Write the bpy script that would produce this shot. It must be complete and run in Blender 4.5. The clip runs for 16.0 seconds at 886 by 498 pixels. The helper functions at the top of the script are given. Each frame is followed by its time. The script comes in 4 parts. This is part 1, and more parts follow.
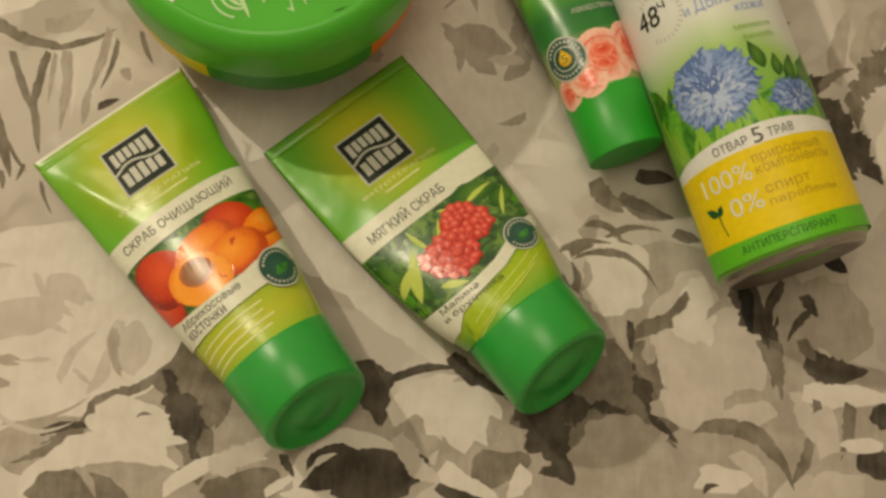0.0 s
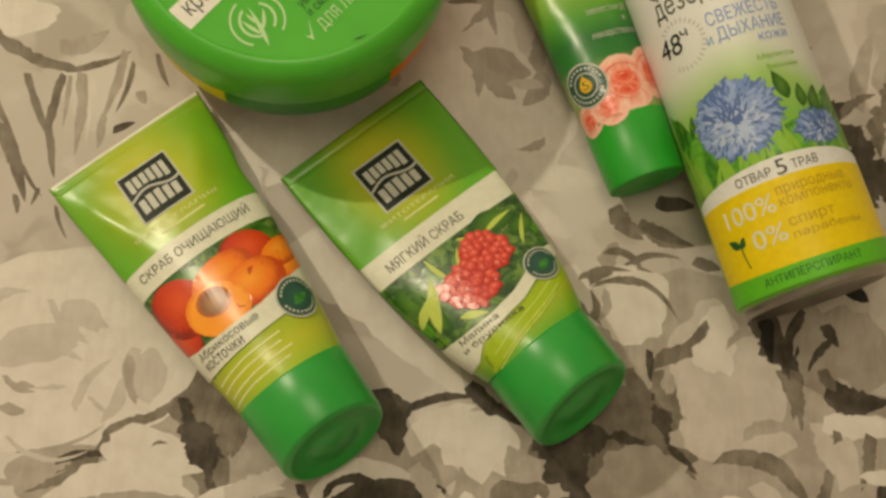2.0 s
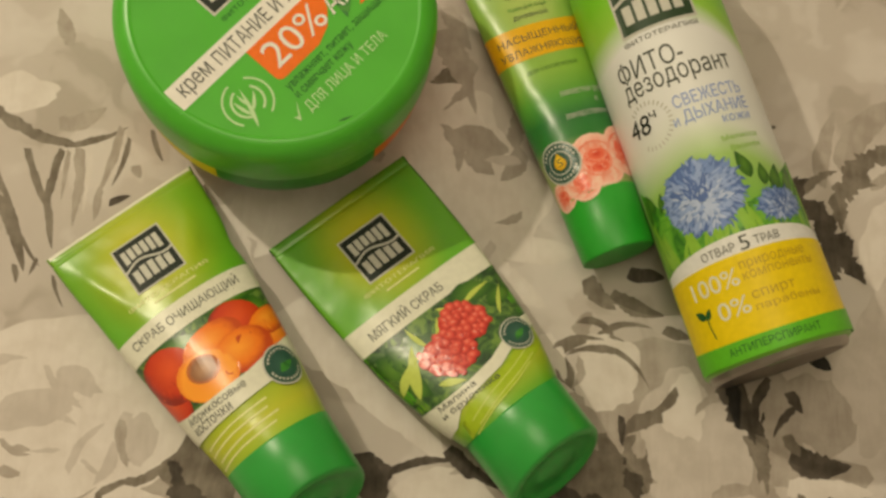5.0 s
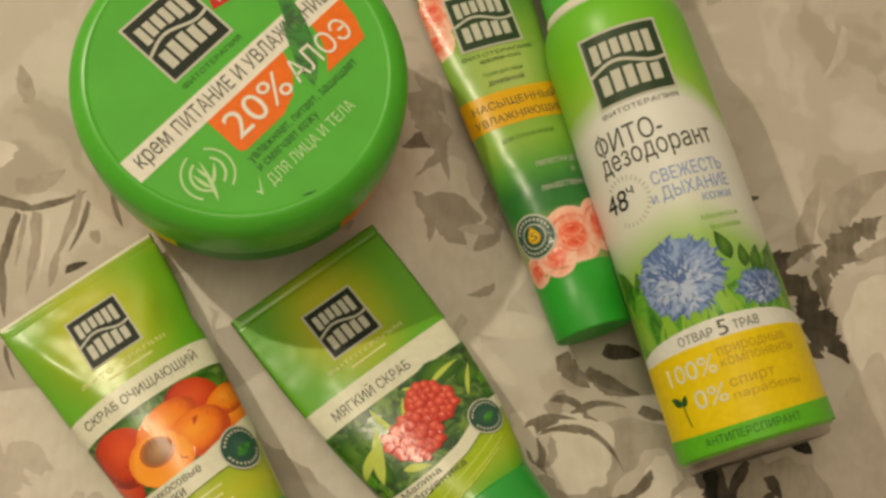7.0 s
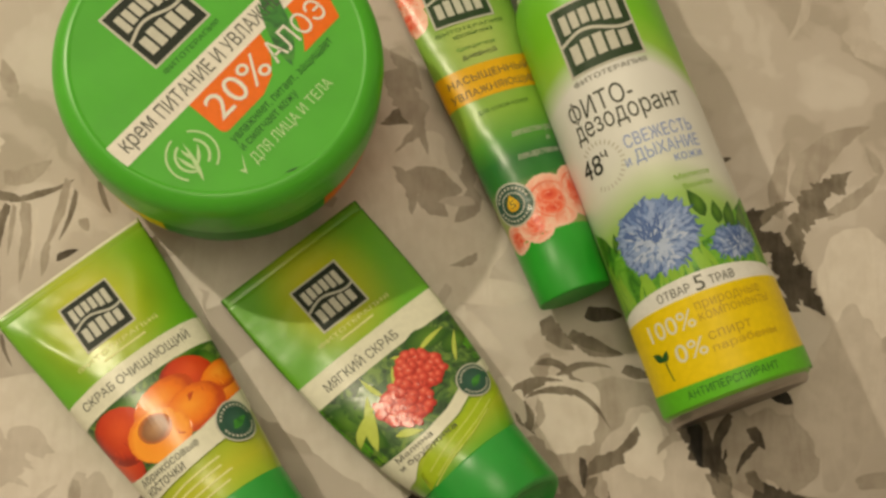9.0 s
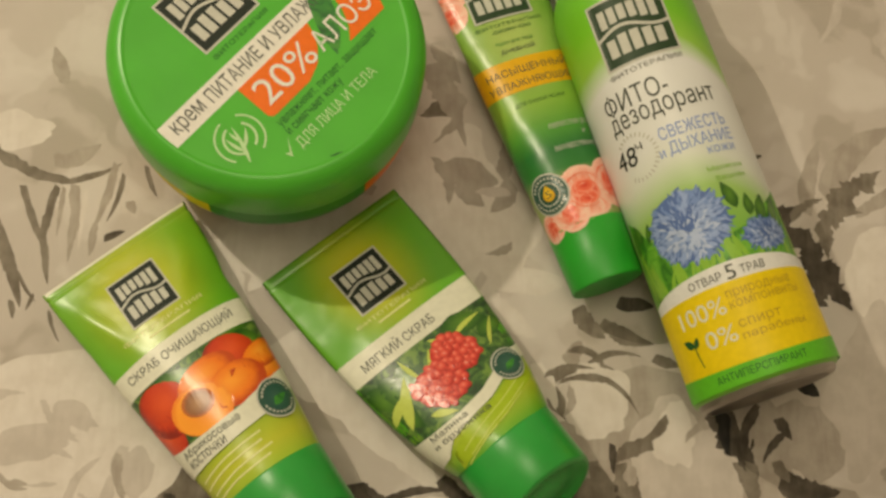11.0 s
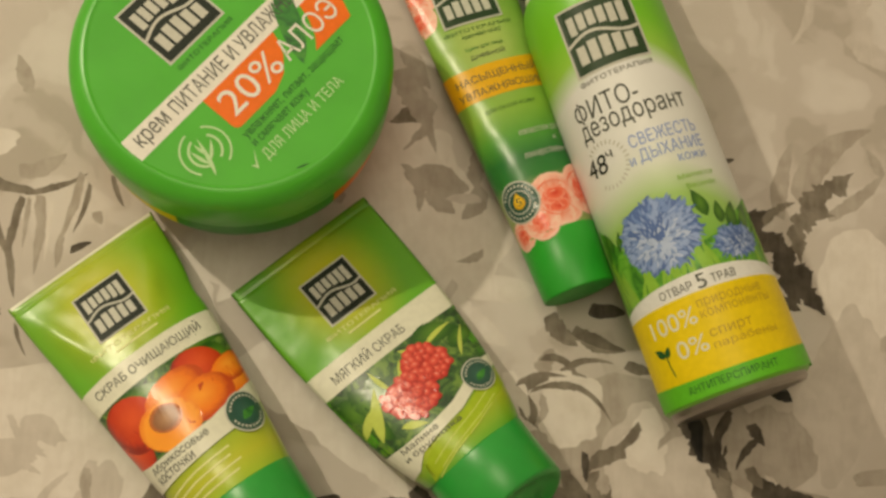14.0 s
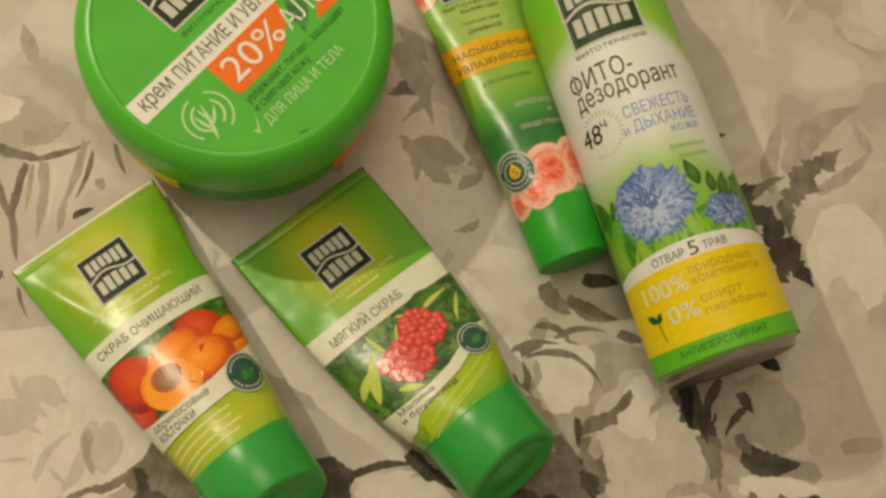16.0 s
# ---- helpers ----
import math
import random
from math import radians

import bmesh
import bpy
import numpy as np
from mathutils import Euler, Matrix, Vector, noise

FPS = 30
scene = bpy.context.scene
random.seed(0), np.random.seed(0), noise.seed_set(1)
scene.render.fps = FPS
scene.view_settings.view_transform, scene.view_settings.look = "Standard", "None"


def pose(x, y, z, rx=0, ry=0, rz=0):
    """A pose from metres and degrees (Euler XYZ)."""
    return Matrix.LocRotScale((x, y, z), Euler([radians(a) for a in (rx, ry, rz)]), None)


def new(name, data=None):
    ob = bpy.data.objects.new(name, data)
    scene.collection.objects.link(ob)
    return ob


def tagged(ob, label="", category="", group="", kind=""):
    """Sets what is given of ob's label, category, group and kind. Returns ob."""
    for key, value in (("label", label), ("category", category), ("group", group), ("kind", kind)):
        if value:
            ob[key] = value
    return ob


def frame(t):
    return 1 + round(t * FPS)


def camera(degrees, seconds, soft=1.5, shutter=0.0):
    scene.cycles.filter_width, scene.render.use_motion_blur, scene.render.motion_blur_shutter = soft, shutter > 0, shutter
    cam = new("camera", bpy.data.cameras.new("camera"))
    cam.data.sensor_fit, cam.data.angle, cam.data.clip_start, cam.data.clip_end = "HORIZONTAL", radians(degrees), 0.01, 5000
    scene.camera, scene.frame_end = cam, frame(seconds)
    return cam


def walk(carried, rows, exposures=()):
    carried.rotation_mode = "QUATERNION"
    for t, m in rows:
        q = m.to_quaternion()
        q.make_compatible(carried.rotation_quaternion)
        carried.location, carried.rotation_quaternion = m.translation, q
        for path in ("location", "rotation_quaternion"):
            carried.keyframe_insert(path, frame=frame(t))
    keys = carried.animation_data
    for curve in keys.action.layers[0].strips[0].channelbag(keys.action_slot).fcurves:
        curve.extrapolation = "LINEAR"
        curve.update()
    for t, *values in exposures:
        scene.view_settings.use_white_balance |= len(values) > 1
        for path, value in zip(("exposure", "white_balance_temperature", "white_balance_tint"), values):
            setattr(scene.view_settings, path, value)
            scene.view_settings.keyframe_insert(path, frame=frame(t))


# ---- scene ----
cam = camera(38.0, 16.0, soft=2.9)
walk(cam, [
    (0, pose(-0.0256, -0.1582, 0.3668, 14.22, -3.74, 3.07)),
    (0.5, pose(-0.0283, -0.1572, 0.3668, 14.23, -3.71, 3.48)),
    (1, pose(-0.0304, -0.1544, 0.3664, 14.20, -3.53, 3.87)),
    (1.5, pose(-0.0323, -0.1496, 0.3674, 14.00, -3.65, 3.97)),
    (2, pose(-0.0315, -0.1467, 0.3659, 13.69, -3.82, 3.41)),
    (2.5, pose(-0.0322, -0.1440, 0.3647, 12.90, -3.62, 3.51)),
    (3, pose(-0.0375, -0.1443, 0.3669, 13.47, -3.58, 4.14)),
    (3.2, pose(-0.0361, -0.1461, 0.3684, 13.97, -3.53, 4.17)),
    (5.3, pose(-0.0294, -0.1463, 0.3845, 16.40, -4.45, 3.45)),
    (5.5, pose(-0.0291, -0.1451, 0.3838, 16.68, -4.58, 3.75)),
    (6, pose(-0.0299, -0.1360, 0.3860, 17.55, -4.89, 4.84)),
    (6.5, pose(-0.0246, -0.1250, 0.3816, 17.20, -5.09, 4.47)),
    (7, pose(-0.0237, -0.1222, 0.3765, 16.27, -4.81, 4.25)),
    (7.5, pose(-0.0258, -0.1211, 0.3777, 16.52, -4.88, 3.58)),
    (8, pose(-0.0256, -0.1218, 0.3838, 17.12, -4.30, 3.39)),
    (8.5, pose(-0.0259, -0.1237, 0.3832, 16.65, -4.35, 2.60)),
    (9, pose(-0.0230, -0.1316, 0.3837, 16.25, -4.73, 1.60)),
    (9.2, pose(-0.0237, -0.1344, 0.3854, 16.59, -4.36, 1.60)),
    (11.3, pose(-0.0302, -0.1448, 0.3919, 17.34, -4.34, 3.64)),
    (11.5, pose(-0.0313, -0.1431, 0.3937, 17.81, -4.62, 4.22)),
    (12, pose(-0.0293, -0.1318, 0.3912, 18.30, -5.45, 4.77)),
    (12.5, pose(-0.0256, -0.1222, 0.3918, 19.03, -5.88, 3.45)),
    (13, pose(-0.0211, -0.1241, 0.3885, 17.65, -5.48, 2.48)),
    (13.5, pose(-0.0213, -0.1269, 0.3889, 17.36, -5.04, 2.16)),
    (14, pose(-0.0241, -0.1350, 0.3898, 16.25, -4.71, 2.25)),
    (14.5, pose(-0.0269, -0.1430, 0.3921, 16.47, -4.95, 2.40)),
    (15, pose(-0.0255, -0.1447, 0.3921, 16.30, -5.39, 2.29)),
    (15.5, pose(-0.0273, -0.1488, 0.3962, 16.97, -5.39, 2.49)),
    (16, pose(-0.0265, -0.1480, 0.3934, 16.43, -5.34, 2.54)),
], exposures=((0.0, 0.02), (16.0, 0.06)))

# ---- light: a small bare bulb beside the table, an added soft fill overhead and the bounce of a plain room ----
world = bpy.data.worlds.new("room_air")
scene.world = world
world.use_nodes = True
world.node_tree.nodes["Background"].inputs[0].default_value = (1.0, 0.86, 0.68, 1)
world.node_tree.nodes["Background"].inputs[1].default_value = 0.02
bulb = bpy.data.lights.new("lamp_bulb", "POINT")
bulb.energy, bulb.color, bulb.shadow_soft_size = 13.4, (1.0, 0.865, 0.62), 0.012
new("lamp_bulb", bulb).matrix_world = pose(-0.570, 0.327, 0.66)
# added fill with no lamp behind it, lifts the shadows
soft_fill = bpy.data.lights.new("soft_fill_light", "POINT")
soft_fill.energy, soft_fill.color, soft_fill.shadow_soft_size = 14.2, (1.0, 0.865, 0.62), 0.3
new("soft_fill_light", soft_fill).matrix_world = pose(-0.15, 0.10, 1.50)


# ---- materials ----
from mathutils.geometry import delaunay_2d_cdt


def shader(name, rough=0.5, metal=0.0):
    m = bpy.data.materials.new(name)
    m.use_nodes = True
    t = m.node_tree
    b = t.nodes["Principled BSDF"]
    b.inputs["Roughness"].default_value = rough
    b.inputs["Metallic"].default_value = metal
    return m, t, b


def node(t, kind, **values):
    n = t.nodes.new(kind)
    for key, value in values.items():
        n.inputs[key].default_value = value
    return n


def ramp(t, source, stops, ease="LINEAR"):
    r = t.nodes.new("ShaderNodeValToRGB")
    r.color_ramp.interpolation = ease
    e = r.color_ramp.elements
    while len(e) < len(stops):
        e.new(0.5)
    for el, (p, c) in zip(e, stops):
        el.position, el.color = p, (*c, 1)
    t.links.new(source, r.inputs[0])
    return r.outputs[0]


def mixed(t, fac, a, b, how="MIX"):
    m = t.nodes.new("ShaderNodeMix")
    m.data_type, m.blend_type = "RGBA", how
    for value, socket in ((fac, m.inputs[0]), (a, m.inputs[6]), (b, m.inputs[7])):
        if isinstance(value, (int, float)):
            socket.default_value = value
        elif isinstance(value, tuple):
            socket.default_value = (*value, 1)
        else:
            t.links.new(value, socket)
    return m.outputs[2]


def calc(t, op, a, b=0.0, c=0.0):
    m = t.nodes.new("ShaderNodeMath")
    m.operation = op
    for value, socket in zip((a, b, c), m.inputs):
        if isinstance(value, (int, float)):
            socket.default_value = value
        else:
            t.links.new(value, socket)
    return m.outputs[0]


def grain(t, coords, scale, detail=3.0, rough=0.5):
    n = node(t, "ShaderNodeTexNoise", Scale=scale, Detail=detail, Roughness=rough)
    t.links.new(coords, n.inputs["Vector"])
    return n.outputs[0]


def own(t):
    return t.nodes.new("ShaderNodeTexCoord").outputs["Object"]


def worn(t, b, at, scale=900.0, bump=0.00002, low=0.0, high=0.0):
    """Fine relief and uneven gloss."""
    n = grain(t, at, scale)
    if high:
        m = node(t, "ShaderNodeMapRange", **{"To Min": low, "To Max": high})
        t.links.new(grain(t, at, 90.0, 4.0), m.inputs[0])
        t.links.new(m.outputs[0], b.inputs["Roughness"])
    k = node(t, "ShaderNodeBump", Strength=0.5, Distance=bump)
    t.links.new(n, k.inputs["Height"])
    t.links.new(k.outputs[0], b.inputs["Normal"])


def plastic(name, color, rough=0.35, vary=0.12, metal=0.0, relief=0.00002):
    m, t, b = shader(name, rough, metal)
    at = own(t)
    dark = tuple(c * (1 - vary) for c in color)
    light = tuple(min(1, c * (1 + vary)) for c in color)
    t.links.new(ramp(t, grain(t, at, 70.0, 4.0), ((0.3, dark), (0.7, light))), b.inputs["Base Color"])
    worn(t, b, at, bump=relief, low=rough * 0.8, high=rough * 1.25)
    return m


def ink(name, color, rough=0.34):
    """One printed colour."""
    m, t, b = shader(name, rough)
    at = own(t)
    b.inputs["Specular IOR Level"].default_value = 0.26
    dark = tuple(c * 0.93 for c in color)
    t.links.new(ramp(t, grain(t, at, 500.0, 2.0), ((0.35, dark), (0.65, color))), b.inputs["Base Color"])
    return m


def shaded_ink(name, stops, shift=(0.0, 0.0), rough=0.28, speck=0.15, scale=4.0):
    """A printed picture of something round: colours from its middle to its edge."""
    m, t, b = shader(name, rough)
    uv = t.nodes.new("ShaderNodeTexCoord").outputs["UV"]
    add = t.nodes.new("ShaderNodeVectorMath")
    add.operation = "SUBTRACT"
    add.inputs[1].default_value = (*shift, 0)
    t.links.new(uv, add.inputs[0])
    length = t.nodes.new("ShaderNodeVectorMath")
    length.operation = "LENGTH"
    t.links.new(add.outputs[0], length.inputs[0])
    f = calc(t, "MULTIPLY_ADD", calc(t, "SUBTRACT", grain(t, uv, scale, 4.0), 0.5), speck * 2, length.outputs["Value"])
    t.links.new(ramp(t, f, stops), b.inputs["Base Color"])
    return m


def leafy_ink(name, dark, mid, light, scale=180.0, rough=0.36):
    m, t, b = shader(name, rough)
    at = own(t)
    w = node(t, "ShaderNodeTexNoise", Scale=scale, Detail=4.0, Distortion=1.5)
    t.links.new(at, w.inputs["Vector"])
    t.links.new(ramp(t, w.outputs[0], ((0.36, dark), (0.5, mid), (0.64, light))), b.inputs["Base Color"])
    return m


LIME, LEAF, DEEP = (0.30, 0.46, 0.02), (0.12, 0.40, 0.015), (0.03, 0.20, 0.012)
m_white = ink("white_print", (0.80, 0.78, 0.72))
m_cream = ink("cream_print", (0.72, 0.72, 0.60))
m_grey = ink("grey_print", (0.075, 0.085, 0.07), 0.45)
m_black = ink("black_print", (0.014, 0.022, 0.015), 0.5)
m_tile_green = ink("dark_tile_print", (0.028, 0.058, 0.026), 0.42)
m_silver = ink("silver_print", (0.56, 0.56, 0.50), 0.5)
m_blue = ink("blue_print", (0.26, 0.36, 0.68), 0.42)
m_orange = ink("orange_print", (0.85, 0.17, 0.012))
m_yellow = ink("yellow_print", (0.80, 0.60, 0.003), 0.42)
m_can_white = ink("can_white_print", (0.76, 0.765, 0.755), 0.42)
m_can_green = ink("can_green_print", (0.12, 0.48, 0.02), 0.42)
m_amber = ink("amber_print", (0.78, 0.44, 0.01))
m_red = ink("red_print", (0.55, 0.03, 0.02))
m_ochre = ink("ochre_print", (0.50, 0.33, 0.02))
m_gold = ink("pale_gold_print", (0.74, 0.75, 0.34))
m_lime = ink("lime_print", (0.36, 0.50, 0.02))
m_dark_green = ink("dark_green_print", (0.02, 0.10, 0.025))
m_green = ink("green_print", (0.10, 0.42, 0.015))
m_pale_lime = ink("pale_lime_print", (0.52, 0.62, 0.12))
m_jar_mark = ink("pale_green_print", (0.50, 0.72, 0.38))
m_aloe = leafy_ink("aloe_print", (0.015, 0.10, 0.02), (0.03, 0.20, 0.03), (0.06, 0.28, 0.03))
m_foliage = leafy_ink("foliage_print", (0.02, 0.055, 0.02), (0.05, 0.13, 0.03), (0.16, 0.28, 0.05), 220.0)
m_meadow = leafy_ink("meadow_print", (0.03, 0.16, 0.012), (0.10, 0.34, 0.02), (0.18, 0.46, 0.04), 160.0, 0.42)
m_leaf = shaded_ink("leaf_print", ((0.0, (0.10, 0.24, 0.02)), (1.0, (0.02, 0.09, 0.01))))
m_blade = ink("blade_print", (0.26, 0.50, 0.05))
m_apricot = shaded_ink("apricot_print", ((0.1, (0.95, 0.34, 0.03)), (0.7, (0.85, 0.20, 0.01)), (1.0, (0.55, 0.07, 0.01))), (-0.15, 0.2))
m_apricot_red = shaded_ink("red_apricot_print", ((0.1, (0.72, 0.09, 0.02)), (0.8, (0.55, 0.04, 0.01)), (1.0, (0.28, 0.02, 0.01))), (0.1, 0.2))
m_flesh = shaded_ink("apricot_flesh_print", ((0.2, (0.90, 0.30, 0.02)), (0.85, (0.95, 0.36, 0.03)), (1.0, (0.85, 0.24, 0.02))))
m_stone = shaded_ink("apricot_stone_print", ((0.1, (0.42, 0.22, 0.10)), (0.7, (0.28, 0.12, 0.05)), (1.0, (0.55, 0.14, 0.02))))
m_berry = shaded_ink("raspberry_print", ((0.0, (0.82, 0.26, 0.19)), (0.30, (0.74, 0.11, 0.07)), (0.7, (0.64, 0.06, 0.04)), (1.0, (0.44, 0.025, 0.02))), (-0.1, 0.25), speck=0.08)
m_berry_base = ink("raspberry_shade_print", (0.58, 0.045, 0.035))
m_glint = ink("pale_pink_print", (0.80, 0.36, 0.30))
m_rose = shaded_ink("rose_print", ((0.1, (0.85, 0.26, 0.16)), (0.6, (0.88, 0.42, 0.32)), (1.0, (0.90, 0.58, 0.46))), speck=0.2)
m_rose_core = shaded_ink("rose_heart_print", ((0.1, (0.70, 0.06, 0.03)), (0.7, (0.84, 0.16, 0.08)), (1.0, (0.88, 0.34, 0.24))), speck=0.2)
m_petal = [ink("cornflower_print_" + k, c, 0.42) for k, c in (("deep", (0.10, 0.17, 0.42)), ("mid", (0.18, 0.28, 0.57)), ("pale", (0.29, 0.39, 0.67)), ("light", (0.45, 0.54, 0.76)))]
m_seal = shaded_ink("seal_print", ((0.0, (0.04, 0.12, 0.09)), (0.6, (0.018, 0.08, 0.06)), (1.0, (0.02, 0.08, 0.05))))
m_drop = shaded_ink("drop_print", ((0.1, (0.90, 0.62, 0.03)), (1.0, (0.60, 0.33, 0.01))))

m_jar_label = ink("jar_label_green", (0.035, 0.26, 0.03), 0.35)
m_lid = plastic("jar_lid_green", (0.070, 0.42, 0.022), 0.33, 0.06)
m_jar = plastic("jar_white", (0.72, 0.70, 0.62), 0.35)
m_cap_scrub = plastic("scrub_cap_green", (0.026, 0.33, 0.045), 0.31, 0.08)
m_cap_day = plastic("day_cap_green", (0.020, 0.34, 0.022), 0.40, 0.08)
m_can_cap = plastic("can_cap_green", (0.11, 0.56, 0.06), 0.22, 0.05)
m_collar = plastic("collar_white", (0.78, 0.76, 0.70), 0.3, 0.04)
m_base = plastic("can_base_metal", (0.34, 0.31, 0.28), 0.38, 0.25, metal=1.0)


def tube_film(name, stops, glow, glow_at, glow_size):
    """Printed tube film: colours down its length (from the crimp) with a soft pale patch."""
    m, t, b = shader(name, 0.28)
    at = own(t)
    xyz = t.nodes.new("ShaderNodeSeparateXYZ")
    t.links.new(at, xyz.inputs[0])
    down = calc(t, "MULTIPLY", xyz.outputs["Y"], -10.0)
    base = ramp(t, down, stops)
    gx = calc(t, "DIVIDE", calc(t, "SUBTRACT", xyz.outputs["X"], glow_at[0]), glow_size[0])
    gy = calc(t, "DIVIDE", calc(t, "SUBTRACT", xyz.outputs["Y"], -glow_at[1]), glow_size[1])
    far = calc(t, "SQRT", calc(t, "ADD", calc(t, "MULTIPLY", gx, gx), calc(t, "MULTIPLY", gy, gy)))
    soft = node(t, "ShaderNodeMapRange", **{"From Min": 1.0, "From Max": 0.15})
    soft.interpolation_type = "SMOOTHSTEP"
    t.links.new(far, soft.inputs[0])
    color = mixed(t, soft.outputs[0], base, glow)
    t.links.new(mixed(t, 0.10, color, grain(t, at, 260.0, 3.0), "MULTIPLY"), b.inputs["Base Color"])
    # soft dents in the film
    dents = grain(t, at, 55.0, 2.0)
    k = node(t, "ShaderNodeBump", Strength=0.6, Distance=0.0016)
    t.links.new(dents, k.inputs["Height"])
    t.links.new(k.outputs[0], b.inputs["Normal"])
    m2 = node(t, "ShaderNodeMapRange", **{"To Min": 0.25, "To Max": 0.36})
    t.links.new(grain(t, at, 120.0), m2.inputs[0])
    t.links.new(m2.outputs[0], b.inputs["Roughness"])
    return m


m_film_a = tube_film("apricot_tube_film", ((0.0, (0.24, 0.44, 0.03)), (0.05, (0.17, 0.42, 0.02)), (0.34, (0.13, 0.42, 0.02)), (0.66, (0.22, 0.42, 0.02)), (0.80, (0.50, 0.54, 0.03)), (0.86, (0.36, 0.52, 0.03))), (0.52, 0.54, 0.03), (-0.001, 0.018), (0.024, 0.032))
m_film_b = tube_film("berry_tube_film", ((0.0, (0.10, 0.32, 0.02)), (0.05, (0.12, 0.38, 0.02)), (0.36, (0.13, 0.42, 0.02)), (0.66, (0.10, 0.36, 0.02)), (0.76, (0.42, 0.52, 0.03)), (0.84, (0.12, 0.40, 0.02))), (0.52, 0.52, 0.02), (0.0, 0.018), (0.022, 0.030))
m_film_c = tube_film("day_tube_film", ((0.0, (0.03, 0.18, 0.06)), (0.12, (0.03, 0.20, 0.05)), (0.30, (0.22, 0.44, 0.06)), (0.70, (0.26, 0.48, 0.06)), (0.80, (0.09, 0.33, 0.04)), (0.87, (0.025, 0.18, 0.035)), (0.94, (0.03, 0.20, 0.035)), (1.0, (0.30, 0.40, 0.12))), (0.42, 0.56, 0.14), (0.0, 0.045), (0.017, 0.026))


def can_film():
    m, t, b = shader("can_film", 0.42)
    at = own(t)
    xyz = t.nodes.new("ShaderNodeSeparateXYZ")
    t.links.new(at, xyz.inputs[0])
    x = calc(t, "ADD", xyz.outputs["X"], 0.007)
    bow = calc(t, "MULTIPLY", calc(t, "MULTIPLY", x, x), -60.0)
    up = calc(t, "MULTIPLY", calc(t, "ADD", xyz.outputs["Y"], calc(t, "MULTIPLY", bow, -0.4)), 6.5)
    color = ramp(t, up, ((0.0, (0.16, 0.46, 0.03)), (0.30, (0.20, 0.48, 0.05)), (0.40, (0.34, 0.56, 0.14)), (0.47, (0.70, 0.74, 0.66)), (0.52, (0.74, 0.755, 0.745)), (0.68, (0.75, 0.76, 0.76)), (0.735, (0.30, 0.58, 0.06)), (0.80, (0.19, 0.55, 0.02)), (0.9, (0.14, 0.50, 0.015))))
    t.links.new(color, b.inputs["Base Color"])
    worn(t, b, at, low=0.34, high=0.44)
    return m


m_can = can_film()


def cloth_print():
    """Printed linen: washed petals and brushed leaves in a few greys over pale beige, with the weave."""
    m, t, b = shader("floral_linen", 0.92)
    at = own(t)
    warp = node(t, "ShaderNodeTexNoise", Scale=28.0, Detail=3.0)
    t.links.new(at, warp.inputs["Vector"])
    bent = t.nodes.new("ShaderNodeVectorMath")
    bent.operation = "MULTIPLY_ADD"
    bent.inputs[1].default_value = (0.05, 0.05, 0.0)
    t.links.new(warp.outputs["Color"], bent.inputs[0])
    t.links.new(at, bent.inputs[2])
    washes = ramp(t, grain(t, bent.outputs[0], 26.0, 3.0, 0.55), ((0.40, (0.0, 0.0, 0.0)), (0.44, (0.4, 0.4, 0.4)), (0.54, (0.5, 0.5, 0.5)), (0.57, (0.8, 0.8, 0.8)), (0.64, (1, 1, 1))))
    tone = ramp(t, washes, ((0.0, (0.48, 0.425, 0.375)), (0.45, (0.59, 0.53, 0.485)), (1.0, (0.69, 0.635, 0.595))))
    threads = []
    for axis in (0, 1):
        w = node(t, "ShaderNodeTexWave", Scale=620.0, Distortion=2.5, Detail=2.0)
        w.bands_direction = ("X", "Y")[axis]
        w.inputs["Detail Scale"].default_value = 0.6
        t.links.new(at, w.inputs["Vector"])
        threads.append(w.outputs["Fac"])
    weave = calc(t, "MAXIMUM", *threads)
    thread_tone = ramp(t, weave, ((0.2, (0.82, 0.82, 0.82)), (0.9, (1, 1, 1))))
    t.links.new(mixed(t, 1.0, tone, thread_tone, "MULTIPLY"), b.inputs["Base Color"])
    k = node(t, "ShaderNodeBump", Strength=0.6, Distance=0.00015)
    t.links.new(weave, k.inputs["Height"])
    t.links.new(k.outputs[0], b.inputs["Normal"])
    return m


def cloth_ink(name, dark, light):
    """A dye on the linen, uneven like a brush stroke, with the weave in it."""
    m, t, b = shader(name, 0.92)
    at = own(t)
    streak = node(t, "ShaderNodeTexNoise", Scale=170.0, Detail=4.0, Distortion=2.5)
    squeeze = t.nodes.new("ShaderNodeMapping")
    squeeze.inputs["Rotation"].default_value = (0, 0, 0.9)
    squeeze.inputs["Scale"].default_value = (1.0, 0.22, 1.0)
    t.links.new(at, squeeze.inputs["Vector"])
    t.links.new(squeeze.outputs[0], streak.inputs["Vector"])
    both = calc(t, "MULTIPLY_ADD", streak.outputs["Fac"], 0.3, calc(t, "MULTIPLY", grain(t, at, 120.0, 5.0, 0.6), 0.7))
    tone = ramp(t, both, ((0.40, dark), (0.60, light)))
    threads = []
    for axis in (0, 1):
        w = node(t, "ShaderNodeTexWave", Scale=620.0, Distortion=2.5, Detail=2.0)
        w.bands_direction = ("X", "Y")[axis]
        t.links.new(at, w.inputs["Vector"])
        threads.append(w.outputs["Fac"])
    weave = calc(t, "MAXIMUM", *threads)
    t.links.new(mixed(t, 1.0, tone, ramp(t, weave, ((0.2, (0.86, 0.86, 0.86)), (0.9, (1, 1, 1)))), "MULTIPLY"), b.inputs["Base Color"])
    return m


